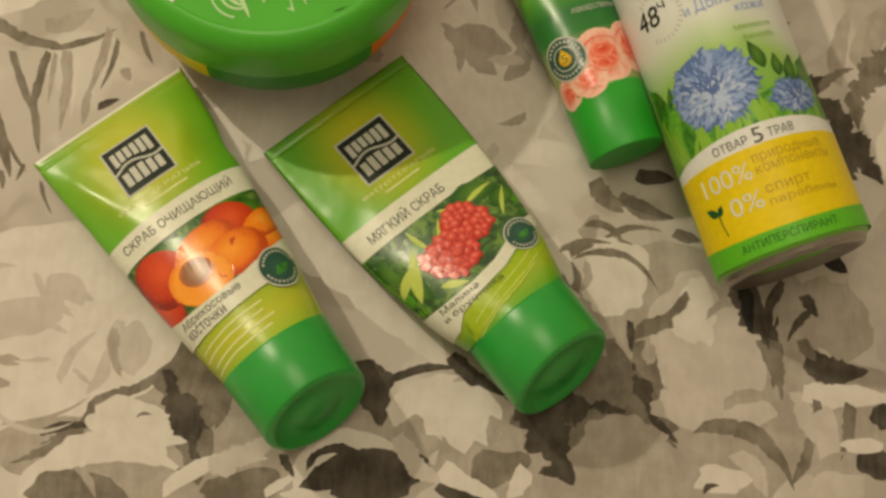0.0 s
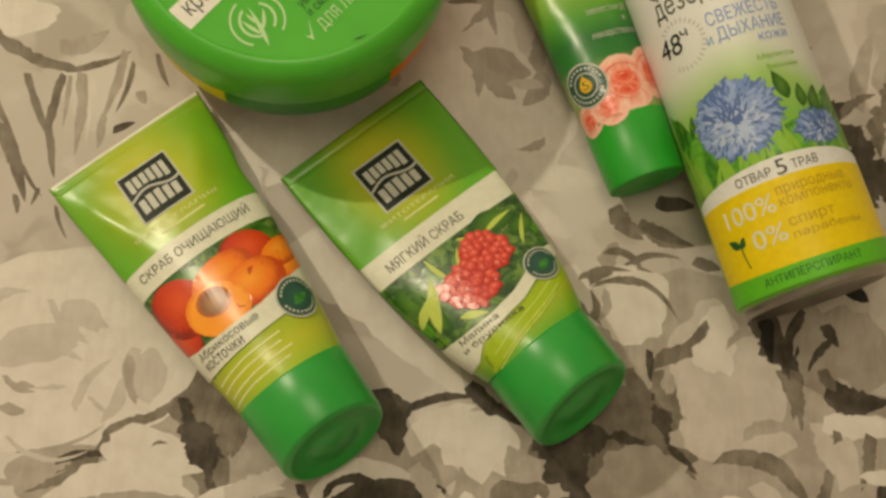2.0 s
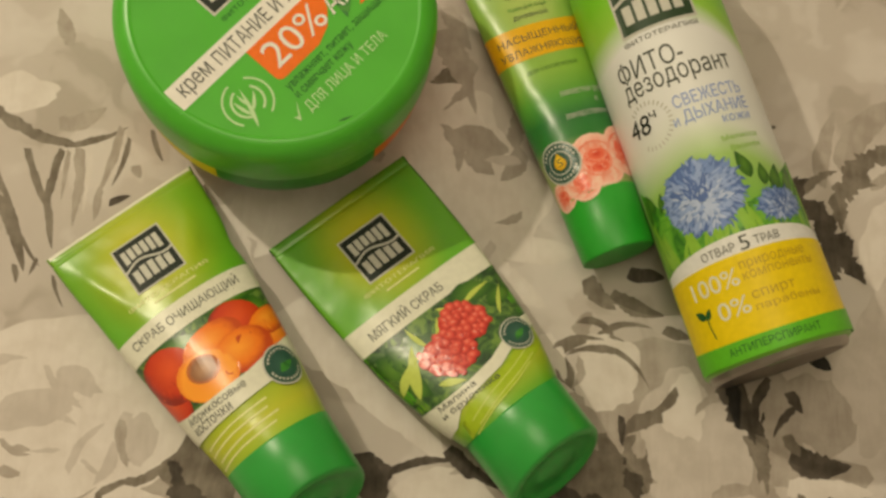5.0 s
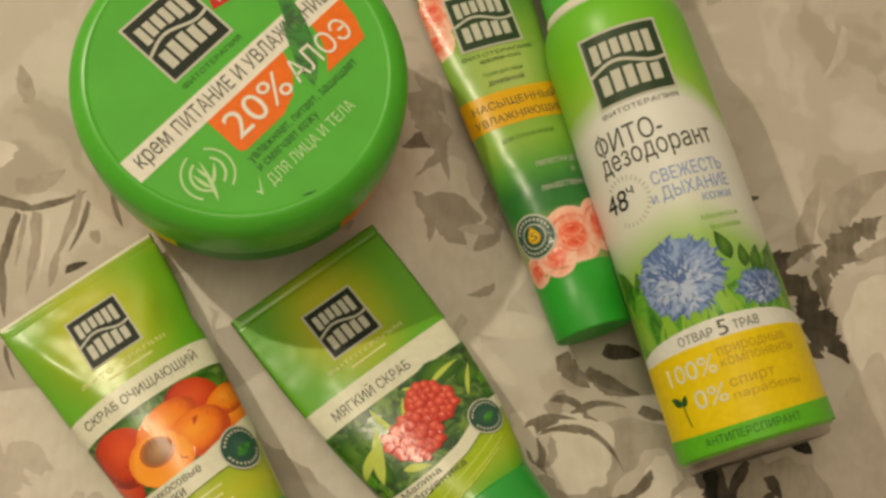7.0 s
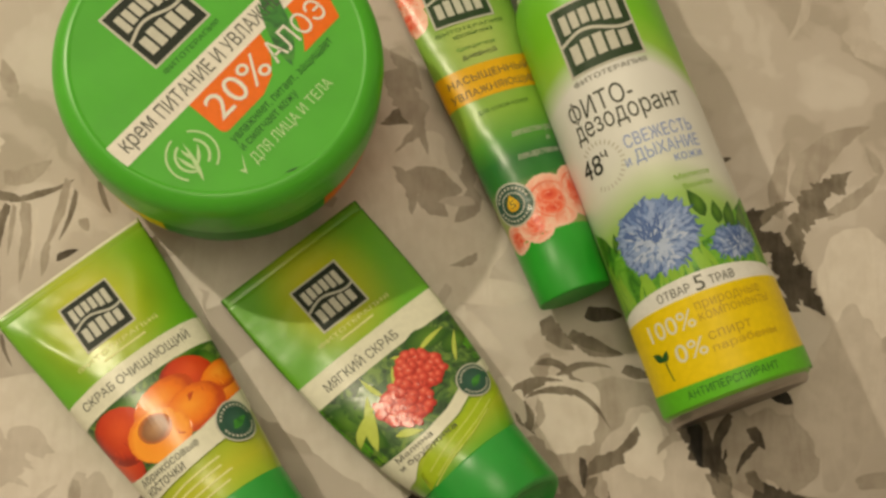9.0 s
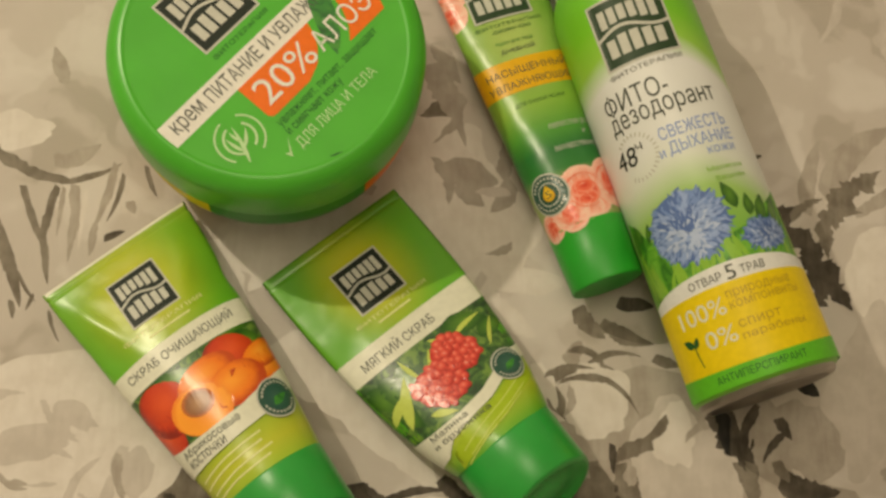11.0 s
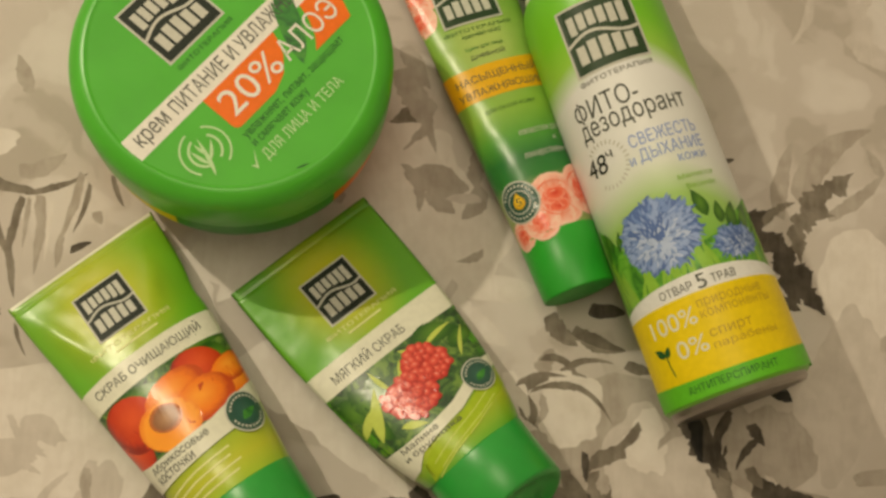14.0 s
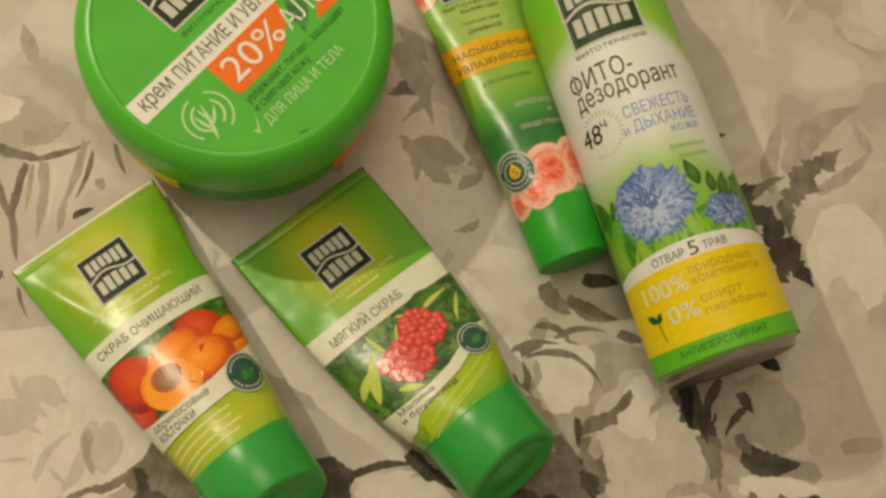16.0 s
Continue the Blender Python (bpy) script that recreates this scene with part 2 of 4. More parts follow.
m_cloth = cloth_print()
m_wall = plastic("wall_paint", (0.86, 0.835, 0.78), 0.8, 0.03)
m_floor = plastic("floor_boards", (0.46, 0.36, 0.25), 0.5)
m_table = plastic("table_wood", (0.28, 0.17, 0.09), 0.45)


# ---- building helpers ----
def mesh_of(bm, name, material, smooth=True):
    me = bpy.data.meshes.new(name)
    bmesh.ops.recalc_face_normals(bm, faces=bm.faces)
    bm.to_mesh(me)
    bm.free()
    if smooth:
        me.polygons.foreach_set("use_smooth", [True] * len(me.polygons))
    me.materials.append(material)
    return me


def part(name, bm, material, parent=None, label="", smooth=True):
    ob = new(name, mesh_of(bm, name, material, smooth))
    if parent:
        ob.parent = parent
    return tagged(ob, label)


def box(x0, y0, z0, x1, y1, z1):
    bm = bmesh.new()
    bmesh.ops.create_cube(bm, size=1.0)
    bmesh.ops.transform(bm, matrix=Matrix.Translation(((x0 + x1) / 2, (y0 + y1) / 2, (z0 + z1) / 2)) @ Matrix.Diagonal((x1 - x0, y1 - y0, z1 - z0, 1)), verts=bm.verts)
    return bm


def turned(profile, n=72, axis="Z", centre=(0, 0, 0)):
    """A body turned from (along, radius) pairs; a radius of 0 closes it."""
    bm = bmesh.new()
    rings = []
    for along, r in profile:
        ring = []
        for i in range(n if r > 0 else 1):
            q = math.tau * i / n
            x, y = r * math.cos(q), r * math.sin(q)
            p = (x, y, along) if axis == "Z" else (x, along, y)
            ring.append(bm.verts.new(Vector(p) + Vector(centre)))
        rings.append(ring)
    for a, b in zip(rings, rings[1:]):
        for i in range(n):
            q = [a[i % len(a)], a[(i + 1) % len(a)], b[(i + 1) % len(b)], b[i % len(b)]]
            q = list(dict.fromkeys(q))
            if len(q) > 2:
                bm.faces.new(q)
    return bm


def arc(cx, cy, r, a0, a1, n=6):
    return [(cx + r * math.cos(radians(a0 + (a1 - a0) * i / n)), cy + r * math.sin(radians(a0 + (a1 - a0) * i / n))) for i in range(n + 1)]


def table_arc(a, b, n=240):
    """Angles from the crown and the arc lengths to them, over half of an ellipse."""
    out, px, pz, total = [(0.0, 0.0)], 0.0, b, 0.0
    for i in range(1, n + 1):
        q = math.pi * i / n
        x, z = a * math.sin(q), b * math.cos(q)
        total += math.hypot(x - px, z - pz)
        out.append((total, q))
        px, pz = x, z
    return out


def half_width(b, quarter):
    """The half width of an ellipse of half thickness b whose quarter is that long."""
    lo, hi = b, quarter
    for _ in range(40):
        a = (lo + hi) / 2
        h = ((a - b) / (a + b)) ** 2
        if math.pi * (a + b) * (1 + 3 * h / (10 + math.sqrt(4 - 3 * h))) / 4 > quarter:
            hi = a
        else:
            lo = a
    return (lo + hi) / 2


class TubeForm:
    up, cuts = -1, (1.6, 6)

    def __init__(self, quarter, length, r, lift, roll, power, skew=0.0, dents=()):
        self.dents = dents
        self.quarter, self.length, self.r, self.lift, self.roll, self.power, self.skew = quarter, length, r, lift, roll, power, skew
        self.cache = {}

    def section(self, s):
        key = round(s * 4000)
        if key not in self.cache:
            t = min(max(key / 4000 / self.length, 0.0), 1.0)
            b = 0.0006 + (self.r - 0.0006) * t ** self.power
            a = half_width(b, self.quarter)
            self.cache[key] = (a, b, max(b, self.lift + (self.r - self.lift) * t), self.roll * (1 - t), table_arc(a, b), self.skew * (1 - t))
        return self.cache[key]

    def at(self, w, s, off=0.0):
        """Place on the skin: w across from the crown line, s down from the crimp."""
        a, b, zc, roll, arc, skew = self.section(s)
        for dw, ds, rw, rs, turn, deep in self.dents:
            u, v = w * 1000 - dw, s * 1000 - ds
            c, n = math.cos(turn), math.sin(turn)
            off += deep / 1000 * math.exp(-((c * u + n * v) / rw) ** 2 - ((c * v - n * u) / rs) ** 2) * min(1.0, s / 0.006)
        k, sign = abs(w), 1 if w >= 0 else -1
        lo, hi = 0, len(arc) - 1
        while hi - lo > 1:
            mid = (lo + hi) // 2
            if arc[mid][0] > k:
                hi = mid
            else:
                lo = mid
        f = (k - arc[lo][0]) / (arc[hi][0] - arc[lo][0])
        q = sign * (arc[lo][1] + f * (arc[hi][1] - arc[lo][1]))
        nx, nz = b * math.sin(q), a * math.cos(q)
        m = math.hypot(nx, nz)
        x, z = a * math.sin(q) + off * nx / m, b * math.cos(q) + off * nz / m
        return (x * math.cos(roll) + z * math.sin(roll), skew * x - s, zc - x * math.sin(roll) + z * math.cos(roll))


class CanForm:
    up, cuts = 1, (1.6, 0)

    def __init__(self, r):
        self.r = r

    def at(self, w, s, off=0.0):
        q = w / self.r
        return ((self.r + off) * math.sin(q), s, self.r + (self.r + off) * math.cos(q))


class FlatForm:
    up, cuts = 1, (0, 0)

    def __init__(self, z):
        self.z = z

    def at(self, w, s, off=0.0):
        return (w, s, self.z + off)


class WallForm:
    """The wall of a round jar that swells from its foot: w round it, s up."""
    up, cuts = 1, (2.5, 3)

    def __init__(self, foot, r, high):
        self.foot, self.r, self.high = foot, r, high

    def radius(self, s):
        return self.foot + (self.r - self.foot) * math.sin(math.pi / 2 * min(1.0, s / self.high)) ** 0.8

    def at(self, w, s, off=0.0):
        q, r = w / self.r, self.radius(s) + off
        return (r * math.cos(q), r * math.sin(q), s)


def cut(bm, step_w, step_s):
    for axis, step in ((0, step_w), (1, step_s)):
        if not step or not bm.verts:
            continue
        lo, hi = min(v.co[axis] for v in bm.verts), max(v.co[axis] for v in bm.verts)
        for k in range(math.floor(lo / step) + 1, math.ceil(hi / step)):
            co, no = [0, 0, 0], [0, 0, 0]
            co[axis], no[axis] = k * step, 1
            bmesh.ops.bisect_plane(bm, geom=bm.verts[:] + bm.edges[:] + bm.faces[:], plane_co=co, plane_no=no)


def laid(bm, form, layer):
    cut(bm, *form.cuts)
    for v in bm.verts:
        v.co = form.at(v.co.x / 1000, v.co.y / 1000, layer * 6e-5 + v.co.z * 4e-7)


def decal(name, polys, form, material, parent, layer=1, label=""):
    """Printed shapes, outlines in millimetres over the skin of a form, as one mesh."""
    bm = bmesh.new()
    uv = bm.loops.layers.uv.new("UVMap")
    for k, poly in enumerate(polys):
        xs, ys = [p[0] for p in poly], [p[1] for p in poly]
        cx, cy = (min(xs) + max(xs)) / 2, (min(ys) + max(ys)) / 2
        rx, ry = max(max(xs) - cx, 1e-6), max(max(ys) - cy, 1e-6)
        f = bm.faces.new([bm.verts.new((x, y, 110.0 * k / len(polys))) for x, y in poly])
        for loop, (x, y) in zip(f.loops, poly):
            loop[uv].uv = ((x - cx) / rx, (y - cy) / ry * form.up)
    bmesh.ops.triangulate(bm, faces=bm.faces[:])
    laid(bm, form, layer)
    return part(name, bm, material, parent, label)


def lettering(body, w0, w1, s, high, form, material, parent, layer=3, bold=0.0, slant=0.0, name="lettering"):
    """A printed line of words from w0 to w1 with its foot at s."""
    data = bpy.data.curves.new("words", "FONT")
    data.body, data.resolution_u, data.offset, data.dimensions = body, 3, bold, "3D"
    ob = bpy.data.objects.new("words", data)
    lines = ob.to_mesh()
    flat = delaunay_2d_cdt([v.co.to_2d() for v in lines.vertices], [tuple(e.vertices) for e in lines.edges], [], 0, 1e-5)
    strokes = [(lines.vertices[e.vertices[0]].co.to_2d(), lines.vertices[e.vertices[1]].co.to_2d()) for e in lines.edges]
    ob.to_mesh_clear()
    bpy.data.objects.remove(ob)
    bm = bmesh.new()
    corners = [bm.verts.new((p.x, p.y, 0)) for p in flat[0]]
    for f in flat[2]:
        mid = sum((flat[0][i] for i in f), Vector((0, 0))) / len(f)
        crossed = sum((a.y > mid.y) != (b.y > mid.y) and mid.x < a.x + (mid.y - a.y) / (b.y - a.y) * (b.x - a.x) for a, b in strokes)
        if crossed % 2:
            bm.faces.new([corners[i] for i in f])
    bmesh.ops.delete(bm, geom=[v for v in bm.verts if not v.link_faces], context="VERTS")
    x0, x1 = min(v.co.x for v in bm.verts), max(v.co.x for v in bm.verts)
    y1 = max(v.co.y for v in bm.verts)
    for v in bm.verts:
        y = v.co.y / y1 * high
        v.co = (w0 + (v.co.x - x0) / (x1 - x0) * (w1 - w0) + slant * y, s + form.up * y, 0)
    laid(bm, form, layer)
    return part(name, bm, material, parent, "printed words " + body)


def oval(cx, cy, rx, ry, turn=0.0, n=20):
    c, s = math.cos(radians(turn)), math.sin(radians(turn))
    out = []
    for i in range(n):
        x, y = rx * math.cos(math.tau * i / n), ry * math.sin(math.tau * i / n)
        out.append((cx + c * x - s * y, cy + s * x + c * y))
    return out


def rect(w0, s0, w1, s1, n=1):
    return [(w0, s0), (w1, s0), (w1, s1), (w0, s1)]


def blade(x, y, length, width, turn, bend=0.15, n=8):
    """A pointed leaf from its foot."""
    c, s = math.cos(radians(turn)), math.sin(radians(turn))
    left, right = [], []
    for i in range(n + 1):
        f = i / n
        u, v, h = f * length, bend * length * f * f, width / 2 * math.sin(math.pi * f ** 0.8)
        left.append((u, v + h))
        right.append((u, v - h))
    return [(x + c * u - s * v, y + s * u + c * v) for u, v in left + right[-2:0:-1]]


def ribbon(points, width):
    """A stroke of even width along points."""
    left, right = [], []
    for i, p in enumerate(points):
        a, b = points[max(i - 1, 0)], points[min(i + 1, len(points) - 1)]
        d = math.hypot(b[0] - a[0], b[1] - a[1])
        nx, ny = -(b[1] - a[1]) / d * width / 2, (b[0] - a[0]) / d * width / 2
        left.append((p[0] + nx, p[1] + ny))
        right.append((p[0] - nx, p[1] - ny))
    return left + right[::-1]


def tile_mark(w0, s0, w1, s1, form, parent, layer=2, ground=None):
    """The maker's mark as plain shapes: a dark tile with a pale rim, a wave and two rows of bars. s0 is its foot, s1 its head."""
    wide, high = w1 - w0, s1 - s0
    m = 0.035 * wide
    decal("mark_rim", [rect(w0 - m, s0 - m * form.up, w1 + m, s1 + m * form.up)], form, m_silver, parent, layer, "pale rim of a dark square mark")
    decal("mark_tile", [rect(w0, s0, w1, s1)], form, ground or m_black, parent, layer + 1, "dark square mark with two rows of pale bars")
    wave = [(w0 + wide * f, s0 + high * (0.50 + 0.07 * math.sin(math.tau * (f - 0.1)))) for f in [i / 14 for i in range(15)]]
    decal("mark_wave", [ribbon(wave, 0.045 * wide)], form, m_silver, parent, layer + 2)
    for row, count, foot, top in ((0, 6, 0.60, 0.88), (1, 5, 0.13, 0.41)):
        step = 0.84 / count
        for i in range(count):
            a = w0 + wide * (0.08 + step * i + 0.012)
            b0, b1 = a, a + wide * step * 0.74
            dip = 0.05 * math.sin(math.tau * ((a - w0) / wide - 0.1)) * high
            y0, y1 = s0 + high * foot, s0 + high * top
            ends = (y0, y1 + dip * 0.8) if row else (y0 + dip, y1)
            decal("mark_bar", [rect(b0, ends[0], b1, ends[1])], form, m_silver, parent, layer + 2)


def seal(cx, cy, rx, ry, form, parent, layer=3, drop=False):
    decal("seal_rim", [oval(cx, cy, rx, ry, 0, 28)], form, m_silver, parent, layer)
    decal("seal", [oval(cx, cy, rx * 0.92, ry * 0.92, 0, 28)], form, m_seal, parent, layer + 1, "round dark green seal")
    ring = [oval(cx + rx * 0.75 * math.cos(math.tau * i / 26), cy + ry * 0.75 * math.sin(math.tau * i / 26), rx * 0.06, ry * 0.07, 0, 6) for i in range(26) if i % 13 > 1]
    decal("seal_marks", ring, form, m_silver, parent, layer + 2)
    if drop:
        decal("seal_ring", [oval(cx, cy, rx * 0.56, ry * 0.56)], form, m_silver, parent, layer + 2)
        decal("seal_field", [oval(cx, cy, rx * 0.50, ry * 0.50)], form, m_seal, parent, layer + 3)
        tip = [(cx, cy + form.up * ry * 0.46)] + arc(cx, cy - form.up * ry * 0.05, rx * 0.30, 30 if form.up > 0 else -30, -210 if form.up > 0 else 210, 12)
        decal("drop", [tip], form, m_drop, parent, layer + 4, "yellow drop on the seal")
        lettering("5", cx - 0.9, cx + 0.9, cy - form.up * 1.2, 2.4, form, m_grey, parent, layer + 5)
    else:
        decal("seal_sprig", [blade(cx - rx * 0.35, cy + ry * 0.3, rx * 0.9, ry * 0.4, -30), oval(cx - rx * 0.1, cy + ry * 0.05, rx * 0.12, ry * 0.12)], form, m_aloe, parent, layer + 2)


# ---- the plain room that closes the place ----
def room():
    x0, x1, y0, y1, z0, z1, k = -1.9, 1.7, -1.9, 1.6, -0.75, 1.85, 0.12
    for name, args, mat in (
        ("floor", (x0, y0, z0 - k, x1, y1, z0), m_floor),
        ("ceiling", (x0, y0, z1, x1, y1, z1 + k), m_wall),
        ("wall_west", (x0 - k, y0 - k, z0 - k, x0, y1 + k, z1 + k), m_wall),
        ("wall_east", (x1, y0 - k, z0 - k, x1 + k, y1 + k, z1 + k), m_wall),
        ("wall_south", (x0, y0 - k, z0 - k, x1, y0, z1 + k), m_wall),
        ("wall_north", (x0, y1, z0 - k, x1, y1 + k, z1 + k), m_wall),
    ):
        tagged(part(name, box(*args), mat, smooth=False), "plain painted " + name.split("_")[0] + " of the room", name.split("_")[0], kind="structure")


room()


def cloth_height(x, y):
    return 0.0006 * (noise.noise((x * 9, y * 9, 0.3)) - 0.9) + 0.0002 * (noise.noise((x * 30, y * 30, 2.0)) - 0.9)


def table():
    top = tagged(new("table"), "wooden table under the printed cloth", "table")
    bm = box(-0.62, -0.52, -0.035, 0.62, 0.52, -0.0045)
    bmesh.ops.bevel(bm, geom=bm.edges[:], offset=0.004, segments=2, affect="EDGES")
    part("tabletop", bm, m_table, top)
    for x in (-0.55, 0.55):
        for y in (-0.45, 0.45):
            bm = turned([(-0.75, 0.0), (-0.75, 0.022), (-0.40, 0.028), (-0.035, 0.030), (-0.035, 0.0)], 20, "Z", (x, y, 0))
            part("leg", bm, m_table, top)


table()


DYES = {
    "pale": cloth_ink("pale_dye", (0.67, 0.61, 0.56), (0.74, 0.685, 0.64)),
    "faint": cloth_ink("faint_dye", (0.53, 0.475, 0.43), (0.61, 0.55, 0.505)),
    "wash": cloth_ink("wash_dye", (0.37, 0.32, 0.275), (0.465, 0.413, 0.365)),
    "taupe": cloth_ink("taupe_dye", (0.155, 0.128, 0.10), (0.265, 0.232, 0.19)),
    "umber": cloth_ink("umber_dye", (0.05, 0.04, 0.031), (0.12, 0.10, 0.08)),
    "black": cloth_ink("black_dye", (0.012, 0.011, 0.010), (0.03, 0.027, 0.023)),
}
brush_rng = random.Random(7)
dyed = []


def brush(x0, y0, x1, y1, width, bend, dye, rag=0.3, blunt=0.7):
    """One painted leaf or petal of the print, pointed at its far end, with a loose edge. Millimetres."""
    length, turn = math.hypot(x1 - x0, y1 - y0), math.atan2(y1 - y0, x1 - x0)
    c, s = math.cos(turn), math.sin(turn)
    n = max(8, min(30, int(length / 0.9)))
    seed = brush_rng.uniform(0, 500)
    sides = ([], [])
    for i in range(n + 1):
        f = i / n
        body = (math.sin(math.pi * min(1.0, 0.10 + 0.90 * f) ** 0.75)) ** blunt if f < 1 else 0.0
        u, v = f * length, bend * length * 4 * f * (1 - f)
        for side, sign in zip(sides, (1, -1)):
            rough = rag * min(1.0, 9.0 / width)
            loose = 1 + rough * (1.6 * noise.noise((u * 0.16, sign * 7, seed)) + 1.1 * noise.noise((u * 0.75, sign * 7, seed)))
            h = sign * width / 2 * body * max(0.15, loose)
            side.append((x0 + c * u - s * (v + h), y0 + s * u + c * (v + h)))
    dyed.append((sides[1] + sides[0][-2:0:-1], dye))


def pool(cx, cy, rx, ry, turn, dye, rag=0.25):
    """A washed pool of dye with a wandering outline. Millimetres."""
    seed = brush_rng.uniform(0, 500)
    c, s = math.cos(radians(turn)), math.sin(radians(turn))
    n = max(16, min(60, int((rx + ry) * 1.6)))
    ring = []
    for i in range(n):
        q = math.tau * i / n
        k = 1 + rag * (1.5 * noise.noise((1.3 * math.cos(q), 1.3 * math.sin(q), seed)) + 0.8 * noise.noise((3.5 * math.cos(q), 3.5 * math.sin(q), seed)))
        x, y = rx * k * math.cos(q), ry * k * math.sin(q)
        ring.append((cx + c * x - s * y, cy + s * x + c * y))
    dyed.append((ring, dye))


# washes beside the slim tube
for stroke in (
    (-7.3, 26.6, -16.6, 10.6, 9.3, 0, "taupe"),
    (-12.7, 49.3, -2.6, 34.8, 5.6, 0, "wash"),
    (5.7, -5.5, 1.7, 1.4, 4.3, 0, "wash"),
    (14.7, 17.6, 9.7, -14.2, 5.5, 0, "wash"),
):
    brush(*stroke)
# sprigs under the slim tube
for stroke in (
    (37.5, -38.8, 47.2, -48.6, 6.1, -0.1, "taupe"),
    (44.9, -43.9, 62.6, -49.4, 5.4, -0.05, "taupe"),
    (50.3, -36.4, 62.5, -37.1, 5.1, 0, "umber"),
    (27.4, -65.6, 42.3, -57.7, 3.3, 0.1, "taupe"),
    (40.7, -58.2, 58.8, -53.7, 2.4, 0.15, "taupe"),
    (45.2, -56.8, 57.3, -71.7, 1.9, 0.15, "taupe"),
    (30.2, -65.1, 37.6, -75.4, 5.3, -0.1, "taupe"),
    (48.5, -86.7, 65.6, -73.3, 3.3, -0.12, "taupe"),
    (51.7, -83.0, 53.2, -94.7, 7.0, 0, "taupe"),
    (61.9, -53.9, 70.7, -55.9, 4.3, 0, "taupe"),
    (34.3, -57.5, 39.6, -49.8, 5.6, 0, "wash"),
    (25.3, -57.4, 32.5, -71.4, 6.4, 0, "pale"),
):
    brush(*stroke)
# faint washes of the far flower
for stroke in (
    (-146.8, 78.7, -133.0, 73.0, 5.7, 0, "taupe"),
    (-139.8, 70.1, -120.1, 60.9, 3.8, 0.2, "wash"),
    (-131.0, -2.8, -116.6, 4.2, 5.1, -0.1, "wash"),
    (-130.3, 23.8, -136.0, 37.0, 5.1, 0, "wash"),
    (-128.4, 78.8, -109.5, 89.5, 4.4, 0, "wash"),
    (-12.7, 41.8, -1.8, 19.1, 9.7, 0, "wash"),
    (-61.0, 95.3, -41.4, 91.0, 5.0, 0, "pale"),
    (-7.0, 97.3, 5.3, 87.8, 11.9, 0, "pale"),
    (133.0, 93.5, 160.2, 110.1, 6.8, -0.1, "faint"),
    (80.3, 83.2, 90.4, 90.9, 3.5, 0, "wash"),
    (112.9, 106.8, 124.3, 77.2, 8.3, 0, "faint"),
    (140.0, 66.0, 155.4, 52.9, 9.5, 0, "faint"),
):
    brush(*stroke)
# pale petals in the middle
for stroke in (
    (-22.8, -9.2, 22.8, -34.0, 22.1, -0.05, "pale"),
    (-13.7, 11.8, 15.2, -15.0, 19.2, 0, "pale"),
    (-4.5, -30.9, 25.1, -49.6, 11.8, 0, "pale"),
    (-52.4, -22.4, -65.8, -41.1, 10.2, 0, "pale"),
    (-79.0, -24.6, -62.7, -56.3, 8.6, 0, "pale"),
):
    brush(*stroke)
# petal between the tubes
for stroke in (
    (-56.2, -55.8, -2.8, -99.5, 19.7, 0.05, "pale"),
    (-23.0, -105.5, 2.4, -99.0, 2.6, 0.1, "umber"),
    (-19.2, -115.6, -24.5, -107.2, 6.4, 0, "umber"),
    (9.2, -104.2, -21.5, -128.3, 9.6, -0.12, "pale"),
    (14.2, -107.1, -5.6, -128.9, 9.6, -0.05, "wash"),
):
    brush(*stroke)
# washes under the near leaves, the last two with shade put into the dye
for kind, *stroke in (
    (pool, -67.5, -126.9, 66.8, 21.7, 3.1, "wash", 0.2),
    (pool, 68.8, -102.5, 66.1, 43.0, 3.1, "wash", 0.35),
    (pool, -112.6, -91.2, 38.5, 30.5, 13.1, "pale", 0.1),
    # dark print and the shade of the berry tube's cap, in one dye
    (pool, 39.2, -107.6, 23.1, 15.7, -6.9, "taupe", 0.3),
    # the can's shadow beside its foot, laid in as dye
    (pool, 111.2, -76.3, 12.8, 12.8, 3.1, "wash", 0.2),
):
    kind(*stroke)
# the big pale flower
for kind, *stroke in (
    (brush, -78.6, -94.7, -71.2, -136.5, 17.1, 0.0, "taupe", 0.4),
    (pool, -114.2, -91.3, 36.1, 26.5, 15.1, "pale", 0.08),
    (brush, -97.9, -91.0, -95.7, -106.4, 5.5, -0.1, "faint", 0.3),
    (brush, -100.4, -100.2, -105.1, -113.4, 3.7, 0.1, "faint", 0.3),
    (brush, -128.0, -106.8, -102.2, -111.6, 3.2, 0.15, "faint", 0.4),
    (brush, -131.5, -92.4, -112.0, -96.1, 4.2, 0.1, "faint", 0.4),
    (brush, -123.8, -78.7, -111.0, -91.1, 2.6, -0.1, "faint", 0.5),
    (brush, -127.4, -122.4, -103.6, -113.3, 1.4, -0.1, "wash", 0.4),
    (brush, -97.6, -103.3, -94.7, -105.5, 2.2, 0, "wash", 0.3),
    (brush, -130.0, -103.7, -123.1, -108.1, 1.9, 0.2, "wash", 0.4),
    (brush, -114.3, -78.0, -109.9, -87.7, 2.8, 0, "faint", 0.5),
):
    kind(*stroke)
